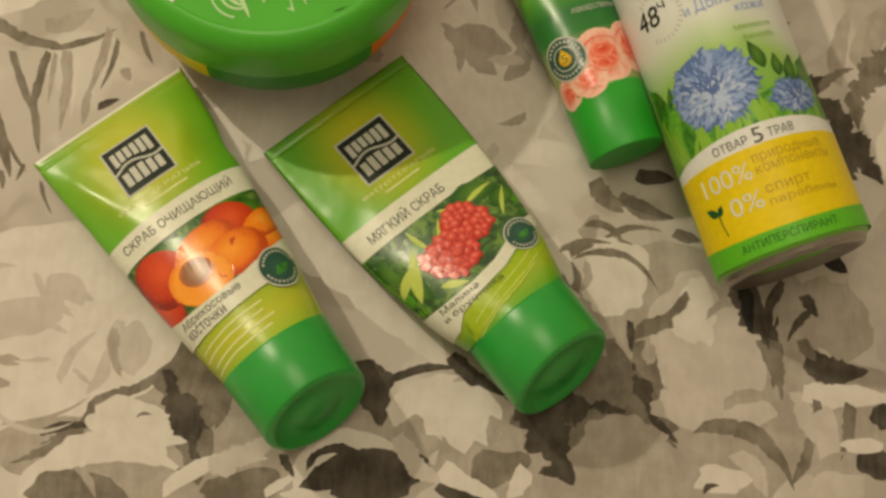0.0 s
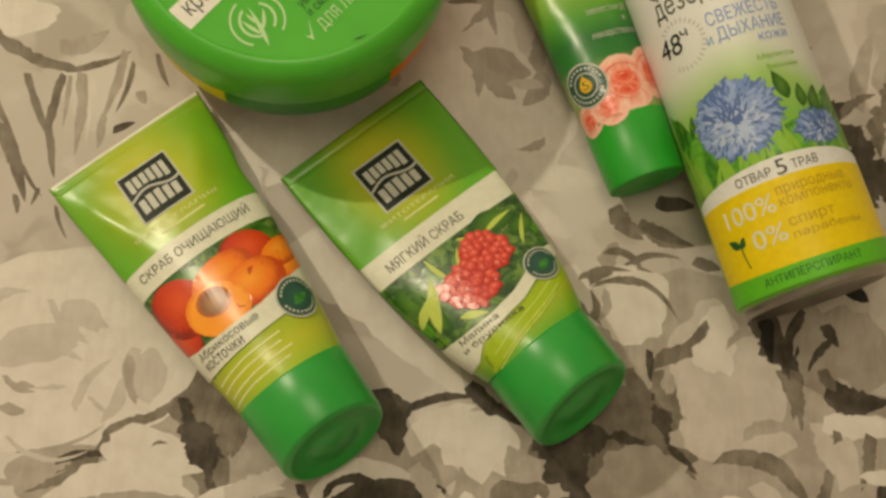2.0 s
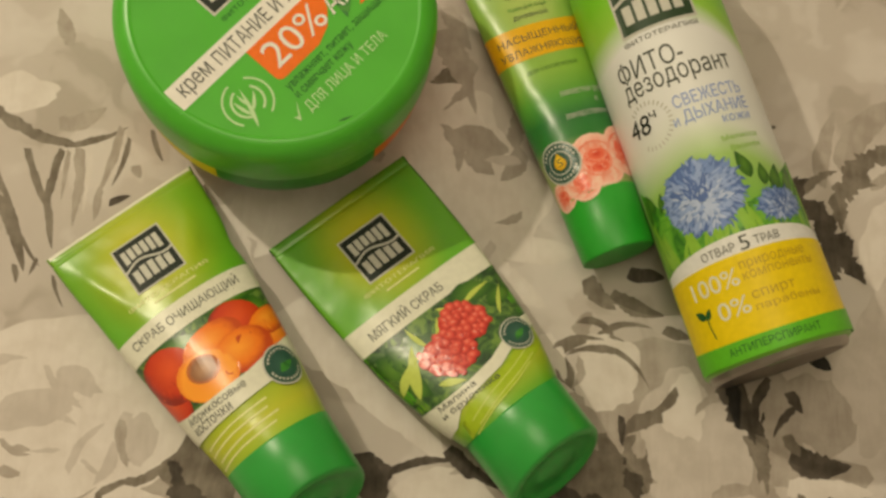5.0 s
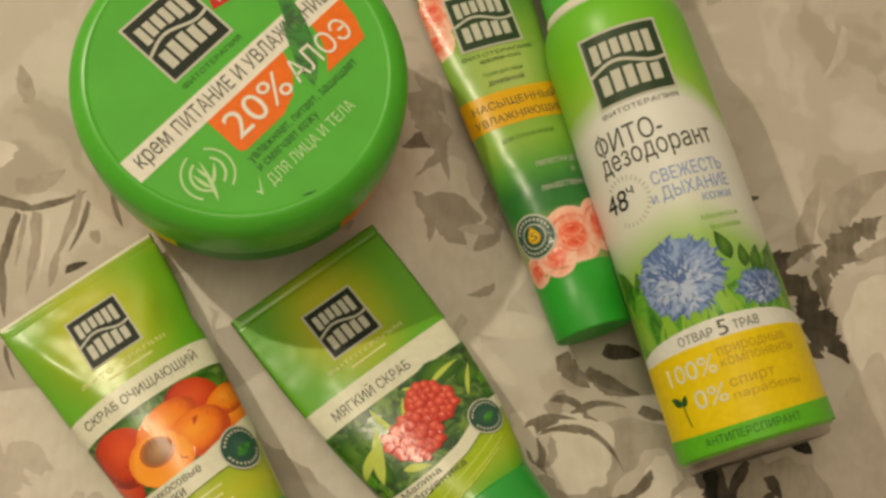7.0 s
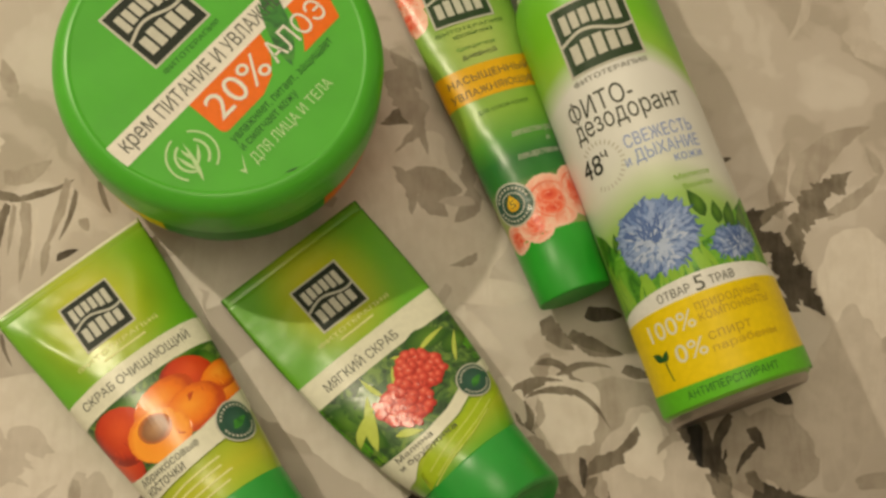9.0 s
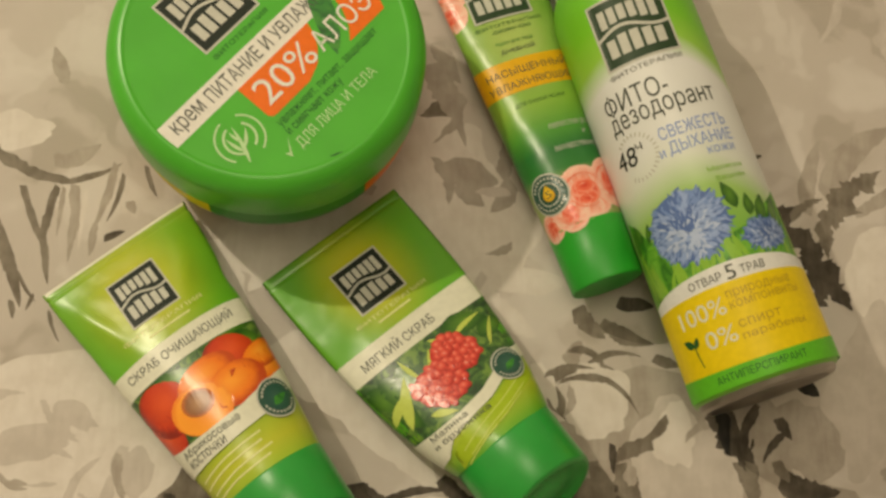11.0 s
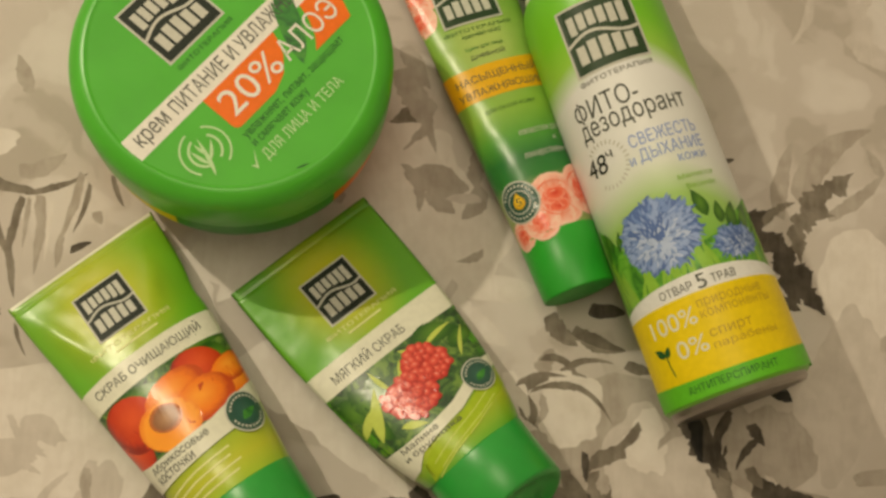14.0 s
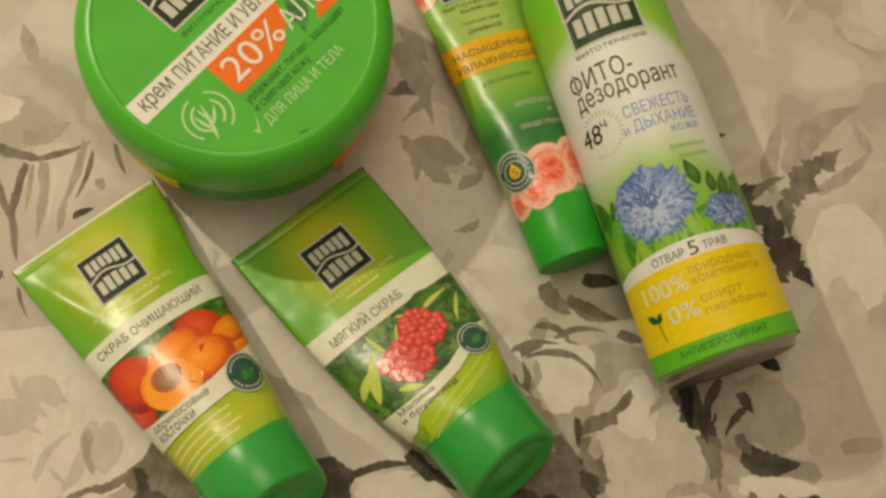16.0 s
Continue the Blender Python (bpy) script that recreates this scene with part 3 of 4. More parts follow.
# dark stems below the flower
for kind, *stroke in (
    (brush, -103.4, -115.2, -79.7, -99.7, 2.9, -0.1, "taupe", 0.4),
    (brush, -83.3, -104.0, -80.1, -111.0, 2.9, 0, "umber", 0.4),
    (brush, -100.9, -116.3, -123.6, -133.4, 4.0, 0.08, "taupe", 0.5),
    (brush, -116.2, -124.8, -98.6, -122.5, 2.5, 0.1, "umber", 0.6),
    (pool, -90.7, -122.8, 16.3, 8.5, -4.9, "pale", 0.35),
    (brush, -120.8, -142.8, -75.5, -132.9, 9.3, 0.22, "pale", 0.15),
    (pool, -105.0, -140.3, 14.7, 6.5, 3.1, "taupe", 0.2),
    (brush, -105.8, -133.1, -98.9, -141.5, 2.4, 0.1, "wash", 0.3),
    (brush, -90.3, -118.8, -85.7, -117.8, 1.6, 0.2, "taupe", 0.5),
    (brush, -79.8, -111.0, -73.2, -129.6, 6.8, 0.05, "umber", 0.8),
    (brush, -71.8, -127.2, -81.3, -137.4, 3.1, 0.1, "umber", 0.6),
    (brush, -82.7, -104.7, -69.3, -120.7, 3.8, -0.15, "umber", 0.8),
    (brush, -66.6, -102.9, -68.1, -120.7, 4.2, 0.1, "taupe", 0.6),
    (pool, -58.7, -136.6, 10.9, 4.3, 13.1, "taupe", 0.3),
    (brush, -81.1, -139.0, -52.4, -127.9, 4.7, 0.12, "pale", 0.2),
    (brush, -69.5, -130.5, -50.6, -120.4, 7.1, -0.1, "faint", 0.4),
    (pool, -26.0, -131.6, 19.4, 7.8, 3.1, "umber", 0.25),
    (brush, -45.5, -134.3, -14.5, -123.8, 7.0, 0.24, "pale", 0.2),
    (brush, -41.9, -130.1, -26.4, -124.5, 2.2, 0.2, "umber", 0.6),
    (brush, -53.1, -137.8, -42.7, -129.9, 2.8, -0.05, "pale", 0.3),
    (pool, -40.5, -137.9, 7.2, 2.4, 3.1, "pale", 0.3),
    (brush, -29.1, -98.0, -21.3, -117.0, 8.7, 0.05, "umber", 0.4),
    (brush, -28.1, -100.4, -15.0, -102.5, 2.3, -0.1, "umber", 0.4),
    (brush, -19.0, -115.3, -0.1, -101.1, 7.4, 0.1, "pale", 0.3),
    (brush, -17.2, -119.2, -0.4, -132.4, 6.4, -0.1, "faint", 0.4),
    (brush, -48.6, -125.8, -44.9, -132.7, 3.1, 0, "umber", 0.5),
):
    kind(*stroke)
# petals under the berry tube, and its cap's shadow strip as a stroke
for kind, *stroke in (
    (brush, -3.2, -95.2, 14.5, -105.9, 4.8, -0.05, "umber", 0.4),
    (pool, 1.1, -114.0, 12.4, 7.9, -6.9, "pale", 0.35),
    (brush, 4.9, -109.8, -10.7, -105.9, 2.9, 0.1, "pale", 0.3),
    (brush, 10.7, -111.8, 9.1, -122.4, 4.2, 0.1, "wash", 0.5),
    (pool, 13.0, -126.9, 7.7, 5.5, 3.1, "taupe", 0.3),
    (brush, -3.9, -127.1, 12.5, -134.2, 7.1, -0.1, "pale", 0.2),
    (brush, -5.2, -132.7, 8.5, -135.4, 3.5, -0.1, "umber", 0.3),
    (brush, 20.2, -125.7, 15.4, -135.4, 5.5, 0.1, "pale", 0.3),
    (brush, 18.7, -108.1, 34.1, -130.4, 12.5, 0.05, "umber", 0.5),
    (brush, 23.8, -112.7, 49.0, -108.3, 7.3, 0.1, "umber", 0.7),
    # strip of shadow cast by the cap, coloured into the cloth
    (brush, 43.3, -86.7, 64.0, -118.3, 6.0, -0.04, "taupe", 0.4),
    (brush, 51.3, -93.7, 56.5, -110.6, 4.3, 0, "umber", 0.6),
    (brush, 55.6, -109.1, 64.3, -116.7, 2.6, 0, "umber", 0.4),
    (pool, 46.8, -118.5, 14.1, 8.3, 15.1, "wash", 0.25),
    (brush, 24.2, -126.6, 33.2, -127.6, 2.9, 0, "umber", 0.5),
    (brush, 36.5, -130.3, 62.4, -124.0, 6.4, -0.1, "wash", 0.4),
    (pool, 27.6, -105.1, 8.3, 4.0, 33.1, "umber", 0.4),
    (brush, 29.3, -62.9, 31.9, -72.2, 2.7, 0, "pale", 0.4),
):
    kind(*stroke)
# curled leaves between tube and can
for kind, *stroke in (
    (pool, 44.9, -68.7, 10.3, 12.4, 3.1, "pale", 0.2),
    (brush, 27.9, -62.0, 43.9, -58.4, 1.9, 0.1, "taupe", 0.4),
    (brush, 35.3, -52.9, 47.3, -58.5, 2.7, 0.2, "taupe", 0.3),
    (brush, 32.2, -63.6, 58.2, -72.6, 2.4, 0.24, "taupe", 0.35),
    (brush, 36.4, -64.2, 34.1, -74.6, 3.0, 0.1, "wash", 0.5),
    (pool, 69.6, -85.8, 12.8, 20.4, 3.1, "faint", 0.18),
    (pool, 68.7, -79.1, 6.8, 10.2, 3.1, "pale", 0.3),
    (pool, 82.2, -88.4, 8.5, 14.5, 3.1, "faint", 0.2),
    (brush, 67.0, -72.0, 53.6, -82.6, 3.0, 0.12, "taupe", 0.35),
    (brush, 62.8, -81.2, 49.0, -89.2, 4.1, -0.15, "taupe", 0.4),
    (brush, 52.0, -87.0, 59.2, -99.8, 7.5, -0.1, "taupe", 0.5),
    (brush, 49.4, -81.2, 50.1, -90.8, 2.3, 0, "umber", 0.3),
    (pool, 55.4, -90.9, 2.0, 3.7, 3.1, "wash", 0.3),
    (brush, 72.1, -78.9, 85.7, -75.4, 2.7, 0.2, "wash", 0.5),
    (pool, 72.2, -106.4, 19.0, 6.3, -1.9, "faint", 0.2),
    (brush, 77.1, -105.0, 93.0, -101.3, 4.3, 0.1, "wash", 0.4),
    (brush, 88.1, -84.6, 94.7, -102.6, 4.4, 0.1, "taupe", 0.5),
    (brush, 69.2, -112.0, 98.1, -128.3, 5.6, 0.24, "taupe", 0.3),
    (brush, 80.4, -118.1, 90.2, -130.7, 6.0, 0.1, "faint", 0.4),
    (pool, 69.7, -124.4, 7.4, 5.3, 3.1, "wash", 0.3),
    (pool, 76.3, -126.4, 8.0, 4.3, 3.1, "pale", 0.3),
    (brush, 71.4, -130.2, 76.3, -128.0, 1.7, 0.2, "umber", 0.4),
    (brush, 98.9, -99.0, 103.7, -115.1, 5.8, 0.05, "faint", 0.4),
):
    kind(*stroke)
# dark leaves at the foot of the can
for kind, *stroke in (
    (brush, 81.4, -67.1, 95.3, -89.2, 8.5, -0.05, "umber", 0.5),
    (brush, 83.1, -68.7, 85.9, -83.0, 4.1, 0, "black", 0.4),
    (brush, 88.3, -67.2, 92.0, -81.8, 4.1, 0.1, "wash", 0.3),
    (brush, 95.6, -66.1, 91.0, -87.8, 3.7, -0.1, "umber", 0.4),
    (brush, 92.7, -84.3, 92.2, -99.4, 4.3, 0, "taupe", 0.5),
    (brush, 104.7, -74.6, 96.6, -84.9, 2.8, -0.1, "umber", 0.4),
    (brush, 101.4, -70.1, 106.1, -77.0, 3.2, 0, "umber", 0.4),
    (brush, 106.1, -55.8, 115.5, -62.5, 6.0, 0, "black", 0.25),
    (brush, 103.3, -61.6, 110.8, -56.9, 2.8, 0, "umber", 0.4),
    (brush, 101.6, -89.1, 121.0, -91.9, 8.5, -0.12, "umber", 0.25),
    (brush, 100.0, -83.8, 105.0, -90.2, 3.7, 0, "taupe", 0.4),
    (brush, 100.6, -99.7, 127.5, -99.7, 7.6, 0, "pale", 0.2),
    (brush, 104.8, -101.1, 106.6, -110.9, 3.0, 0, "taupe", 0.4),
    (brush, 114.8, -101.6, 111.9, -118.7, 3.6, 0.05, "taupe", 0.4),
    (brush, 102.9, -112.7, 96.5, -126.8, 3.3, 0.1, "taupe", 0.4),
    (pool, 107.9, -111.6, 3.7, 9.4, 3.1, "faint", 0.2),
    (pool, 124.3, -105.7, 3.1, 4.4, 3.1, "umber", 0.3),
    (pool, 121.9, -119.2, 6.3, 4.3, -1.9, "umber", 0.3),
    (pool, 118.7, -113.9, 5.8, 2.0, 3.1, "pale", 0.3),
    (brush, 103.5, -124.8, 113.6, -116.1, 3.0, 0.1, "wash", 0.4),
    (pool, 108.4, -126.1, 6.6, 3.6, 3.1, "faint", 0.3),
):
    kind(*stroke)
# twigs beside the jar
for kind, *stroke in (
    (pool, -145.6, 6.4, 12.5, 6.6, 4.1, "pale", 0.2),
    (brush, -154.3, 2.8, -120.8, -9.0, 4.0, -0.1, "taupe", 0.4),
    (brush, -128.3, -9.7, -109.1, -1.7, 2.2, -0.06, "taupe", 0.3),
    (brush, -157.4, -4.8, -139.0, -34.1, 4.8, -0.02, "taupe", 0.2),
    (brush, -146.8, -25.2, -134.4, -51.3, 4.6, 0.04, "taupe", 0.25),
    (brush, -137.1, -39.2, -129.8, -49.2, 1.3, -0.05, "taupe", 0.2),
    (brush, -137.7, -48.7, -136.1, -54.9, 2.2, 0, "taupe", 0.4),
    (brush, -130.7, -46.4, -132.6, -52.2, 1.5, 0, "taupe", 0.3),
    (brush, -139.4, -11.2, -128.3, -33.5, 2.5, -0.03, "taupe", 0.25),
    (brush, -128.5, -10.5, -130.2, -34.7, 2.8, -0.04, "taupe", 0.25),
    (brush, -130.9, -27.2, -127.0, -43.5, 2.6, 0, "taupe", 0.25),
    (brush, -125.6, -51.1, -121.0, -61.4, 1.3, -0.05, "taupe", 0.2),
    (brush, -126.4, -10.8, -126.5, -27.7, 1.7, 0, "wash", 0.3),
    (brush, -123.2, -9.6, -122.1, -36.1, 3.3, 0.03, "wash", 0.3),
    (brush, -119.4, -11.0, -119.5, -31.5, 1.7, 0, "pale", 0.3),
    (brush, -111.1, -1.5, -115.9, -25.3, 2.8, 0.03, "wash", 0.2),
    (brush, -108.4, -4.9, -112.0, -21.9, 1.8, 0.05, "taupe", 0.25),
    (brush, -114.9, -22.2, -115.8, -33.4, 2.7, 0, "wash", 0.3),
    (brush, -112.2, -27.8, -105.6, -24.3, 2.3, 0.05, "umber", 0.3),
    (brush, -101.7, -1.7, -97.0, -12.5, 1.8, -0.05, "taupe", 0.3),
    (brush, -105.9, -14.2, -103.4, -18.4, 3.0, 0, "wash", 0.4),
    (brush, -154.4, -24.4, -143.6, -27.9, 2.2, 0.1, "wash", 0.3),
    (brush, -151.7, -41.9, -144.4, -47.1, 2.9, 0.1, "taupe", 0.4),
    (pool, -155.8, 9.0, 4.6, 2.7, -15.9, "taupe", 0.4),
):
    kind(*stroke)
# folds of the big flower
for kind, *stroke in (
    (pool, -126.6, -92.8, 14.8, 5.3, 14.1, "faint", 0.25),
    (brush, -145.1, -85.4, -128.7, -77.4, 3.4, 0.15, "faint", 0.4),
    (pool, -122.2, -112.5, 14.8, 7.8, 19.1, "pale", 0.2),
    (pool, -93.3, -98.2, 5.3, 7.5, -5.9, "faint", 0.25),
    (brush, -99.4, -93.3, -95.8, -107.5, 3.5, -0.1, "wash", 0.4),
    (pool, -129.5, -111.1, 3.7, 1.6, -5.9, "wash", 0.4),
    (brush, -133.6, -101.3, -124.0, -105.6, 1.9, -0.15, "wash", 0.4),
    (brush, -130.8, -117.9, -107.0, -120.7, 1.6, -0.2, "faint", 0.4),
    (brush, -138.3, -130.1, -112.5, -126.6, 1.6, -0.1, "wash", 0.4),
    (brush, -113.1, -110.2, -104.0, -95.0, 2.9, 0.1, "faint", 0.4),
    (pool, -113.6, -82.7, 6.4, 3.5, -35.9, "faint", 0.3),
    (brush, -104.4, -117.0, -89.4, -110.2, 2.2, 0.1, "taupe", 0.5),
):
    kind(*stroke)
# fern past the can
for kind, *stroke in (
    (pool, 139.8, -23.0, 14.1, 19.5, 2.5, "pale", 0.12),
    (pool, 131.6, -58.6, 11.1, 24.1, -12.5, "faint", 0.3),
    (brush, 113.1, -2.4, 118.6, 24.8, 5.9, 0.05, "wash", 0.2),
    (brush, 119.7, 3.1, 146.4, 31.3, 9.6, 0.14, "wash", 0.15),
    (brush, 129.2, -1.1, 150.2, 16.3, 4.3, -0.05, "wash", 0.3),
    (brush, 148.9, 14.6, 144.3, 24.1, 3.6, 0, "wash", 0.25),
    (brush, 120.4, -4.8, 139.7, 15.5, 7.0, 0.06, "taupe", 0.9),
    (brush, 123.3, -2.6, 132.6, -0.1, 2.3, 0.1, "taupe", 0.5),
    (brush, 102.8, -0.2, 120.1, -22.7, 9.9, -0.05, "umber", 0.8),
    (brush, 107.8, -4.7, 119.1, 3.7, 2.9, 0.1, "taupe", 0.6),
    (brush, 119.6, 0.1, 119.9, -17.6, 4.3, 0, "taupe", 0.8),
    (brush, 111.4, -16.3, 119.5, -30.8, 6.5, 0, "umber", 0.6),
    (brush, 118.4, -17.3, 127.3, -34.1, 7.2, -0.05, "umber", 0.6),
    (brush, 110.1, -28.0, 119.4, -33.1, 4.2, 0, "umber", 0.5),
    (brush, 93.4, 15.8, 98.9, 17.5, 2.5, 0, "umber", 0.3),
    (pool, 140.5, -85.3, 7.0, 2.4, 12.5, "wash", 0.4),
    (brush, 118.5, -59.5, 132.2, -85.8, 5.6, -0.05, "faint", 0.3),
):
    kind(*stroke)
# petals in the middle
for kind, *stroke in (
    (pool, -45.0, -21.1, 30.7, 13.5, 12.5, "pale", 0.12),
    (pool, -12.2, 7.7, 20.4, 14.8, 2.5, "pale", 0.2),
    (pool, -3.7, -15.2, 27.8, 24.1, 2.5, "pale", 0.1),
    (pool, 1.0, 2.8, 10.2, 4.8, -12.5, "wash", 0.2),
    (brush, -2.5, -0.5, 7.0, -7.6, 6.7, 0, "wash", 0.25),
    (brush, 16.0, 2.0, 9.0, -9.4, 6.3, 0.1, "wash", 0.25),
    (pool, 9.6, -2.5, 5.2, 1.9, 2.5, "faint", 0.2),
    (brush, 16.7, -19.4, 7.7, -23.5, 2.5, 0.1, "wash", 0.5),
    (pool, 22.6, -31.4, 10.8, 4.5, -2.5, "pale", 0.2),
    (brush, 8.0, -29.6, 4.7, -37.3, 3.3, 0, "faint", 0.4),
):
    kind(*stroke)
# washes past the jar
for kind, *stroke in (
    (brush, -144.9, 78.6, -132.3, 74.6, 4.3, -0.1, "taupe", 0.5),
    (brush, -127.9, 73.6, -117.6, 62.3, 1.8, 0.1, "wash", 0.5),
    (brush, -1.1, 31.0, -10.9, 12.8, 4.5, 0.1, "wash", 0.5),
    (brush, -3.0, 22.9, 0.1, 12.5, 2.8, 0, "wash", 0.5),
    (brush, -10.2, 8.6, -4.5, -7.9, 4.3, 0.1, "wash", 0.5),
    (pool, -1.3, 100.2, 11.8, 6.9, 3.5, "pale", 0.25),
    (brush, 127.5, 80.9, 118.8, 59.6, 3.2, 0.1, "faint", 0.4),
    (brush, 104.7, 105.9, 129.7, 118.0, 4.1, 0.1, "faint", 0.4),
    (brush, 144.4, 73.0, 159.2, 92.0, 4.9, 0.1, "faint", 0.4),
):
    kind(*stroke)


def tablecloth():
    """The cloth with its print: one sheet, cut along the outlines of the dyed shapes, the later ones over the earlier."""
    points, faces = [], []
    for x, step in ((0.0, 0.04), (0.012, 0.009)):
        x0, x1, y0, y1 = (-0.60, 0.60, -0.50, 0.50) if step > 0.02 else (-0.19, 0.21, -0.18, 0.15)
        nx, ny = round((x1 - x0) / step), round((y1 - y0) / step)
        points += [Vector((x0 + (x1 - x0) * i / nx, y0 + (y1 - y0) * j / ny)) for i in range(nx + 1) for j in range(ny + 1)]
    for ring, dye in dyed:
        faces.append(list(range(len(points), len(points) + len(ring))))
        points += [Vector((x / 1000, y / 1000)) for x, y in ring]
    flat = delaunay_2d_cdt(points, [], faces, 0, 1e-6)
    me = bpy.data.meshes.new("tablecloth")
    verts = [(p.x, p.y, cloth_height(p.x, p.y)) for p in flat[0]]
    tris = [list(f) for f in flat[2]]
    # the hem, folded down to the table
    rim = []
    for i, p in enumerate(flat[0]):
        if abs(abs(p.x) - 0.60) < 1e-5 or abs(abs(p.y) - 0.50) < 1e-5:
            rim.append((math.atan2(p.y, p.x), i))
    rim = [i for _, i in sorted(rim)]
    low = len(verts)
    verts += [(verts[i][0], verts[i][1], -0.0044) for i in rim]
    count = len(tris)
    tris += [[rim[k], low + k, low + (k + 1) % len(rim), rim[(k + 1) % len(rim)]] for k in range(len(rim))]
    me.from_pydata(verts, [], tris)
    slots = ["ground"] + list(DYES)
    me.materials.append(m_cloth)
    for dye in slots[1:]:
        me.materials.append(DYES[dye])
    index = [slots.index(dyed[max(o)][1]) if o else 0 for o in flat[5]] + [0] * (len(tris) - count)
    me.polygons.foreach_set("material_index", index)
    me.polygons.foreach_set("use_smooth", [True] * len(tris))
    me.update()
    return tagged(new("tablecloth", me), "beige linen tablecloth with a grey floral print", "tablecloth")


tablecloth()


# ---- cream jar ----
def cream_jar():
    jar = tagged(new("cream_jar"), "round green-lidded jar of aloe cream standing on the cloth", "cream jar")
    jar.matrix_world = pose(-0.0628, 0.0208, 0, 0, 0, 52.0)
    skin = WallForm(0.0362, 0.0449, 0.0200)
    body = [(0.0, 0.0), (0.0, 0.0350), (0.0006, 0.0360)] + [(z / 1000, skin.radius(z / 1000)) for z in range(2, 32, 2)] + [(0.0305, 0.0)]
    pot = part("pot", turned(body, 96), m_jar, jar, "pale pot with orange and yellow print")
    for name, mat, a0, a1 in (("pot_print", m_yellow, 150, 199), ("pot_print", m_orange, 262, 330), ("pot_print", m_green, 30, 150), ("pot_print", m_jar_label, 199, 262)):
        decal(name, [rect(radians(a0) * 44.9, 3.0, radians(a1) * 44.9, 29.0)], skin, mat, pot, 3)
    top = 0.0485
    lid = [(0.0285, 0.0451), (0.0278, 0.0456), (0.0278, 0.0460), (0.0286, 0.0463), (0.036, 0.0466)]
    lid += [(z, r) for r, z in arc(0.0404, top - 0.0060, 0.0063, 0, 80, 9)]
    lid += [(top + 0.0002, 0.0414), (top - 0.00005, 0.0409), (top - 0.0001, 0.0404), (top - 0.0001, 0.0)]
    cover = part("lid", turned(lid, 120), m_lid, jar, "glossy green screw lid")
    f = FlatForm(top - 0.0001)
    tile_mark(-14.0, 10.4, 6.9, 31.0, f, cover)
    lettering("ФИТОТЕРАПИЯ", -14.1, 7.6, 6.4, 1.7, f, m_dark_green, cover)
    flag = [(8.0, 18.0), (13.0, 17.0), (18.0, 18.2), (22.1, 17.2), (23.9, 21.4), (18.0, 22.6), (13.5, 21.2), (10.0, 21.9)]
    decal("banner", [flag], f, m_red, cover, 2, "small red banner")
    decal("banner_bars", [rect(11.0 + i * 1.5, 18.6, 12.0 + i * 1.5, 20.4) for i in range(7)], f, m_silver, cover, 3)
    decal("title_strip", [rect(-42.0, -4.4, 35.5, 3.6)], f, m_white, cover, 2, "white strip with grey words")
    lettering("крем", -38.0, -26.4, -2.0, 4.0, f, m_grey, cover, 4)
    lettering("ПИТАНИЕ И УВЛАЖНЕНИЕ", -24.2, 33.0, -2.4, 4.6, f, m_grey, cover, 4)
    orange = [(-16.6, -4.4), (-16.6, -15.6), *arc(-14.6, -15.6, 2.0, 180, 270, 4), (-0.7, -17.6), (5.0, -15.5), (9.2, -11.5), (11.6, -7.0), (12.4, -4.4)]
    decal("offer_patch", [orange, [(23.8, -4.4), (22.6, -9.0), (20.0, -14.0), (16.6, -17.6), (31.4, -17.6), (34.2, -11.0), (35.4, -4.4)]], f, m_orange, cover, 2, "orange patch with white words")
    decal("aloe_leaf", [blade(12.5, -17.0, 37.0, 5.6, 57, 0.16, 14), blade(11.0, -18.0, 22.0, 3.6, 66, 0.05)], f, m_aloe, cover, 3, "dark green aloe leaf")
    lettering("20%", -14.0, 7.0, -14.6, 8.2, f, m_white, cover, 5, 0.03)
    lettering("АЛОЭ", 8.8, 30.6, -14.4, 7.0, f, m_white, cover, 5, 0.012)
    lettering("увлажняет, питает, защищает", -16.6, 24.4, -21.4, 2.0, f, m_dark_green, cover)
    lettering("и смягчает кожу", -16.6, 5.8, -24.8, 2.0, f, m_dark_green, cover)
    lettering("ДЛЯ ЛИЦА И ТЕЛА", -17.2, 14.6, -30.0, 3.3, f, m_jar_mark, cover, 3, 0.016)
    decal("tick", [[(-21.8, -27.6), (-20.9, -29.9), (-17.6, -24.6), (-20.6, -28.4)]], f, m_jar_mark, cover, 3)
    cx, cy = -27.0, -15.2
    rings = []
    for r, a0, a1, wd in ((7.2, 95, 215, 0.6), (4.7, 100, 245, 0.75), (7.2, -70, 55, 0.6), (4.7, -70, 40, 0.75)):
        rings.append(ribbon(arc(cx, cy, r, a0, a1, 14), wd))
    rings += [blade(cx - 3.4, cy - 7.4, 12.5, 1.2, 62, 0.14), blade(cx - 2.0, cy - 3.6, 6.6, 1.1, 108, -0.16), blade(cx - 1.2, cy - 3.0, 6.4, 1.1, 30, 0.25), blade(cx - 0.6, cy - 1.0, 4.6, 0.9, 100, -0.1)]
    decal("leaf_emblem", rings, f, m_jar_mark, cover, 3, "pale round leaf emblem")
    decal("scratch", [blade(-14.0, -37.4, 4.2, 0.5, -28, 0.08)], f, m_dark_green, cover, 2)
    return jar


cream_jar()


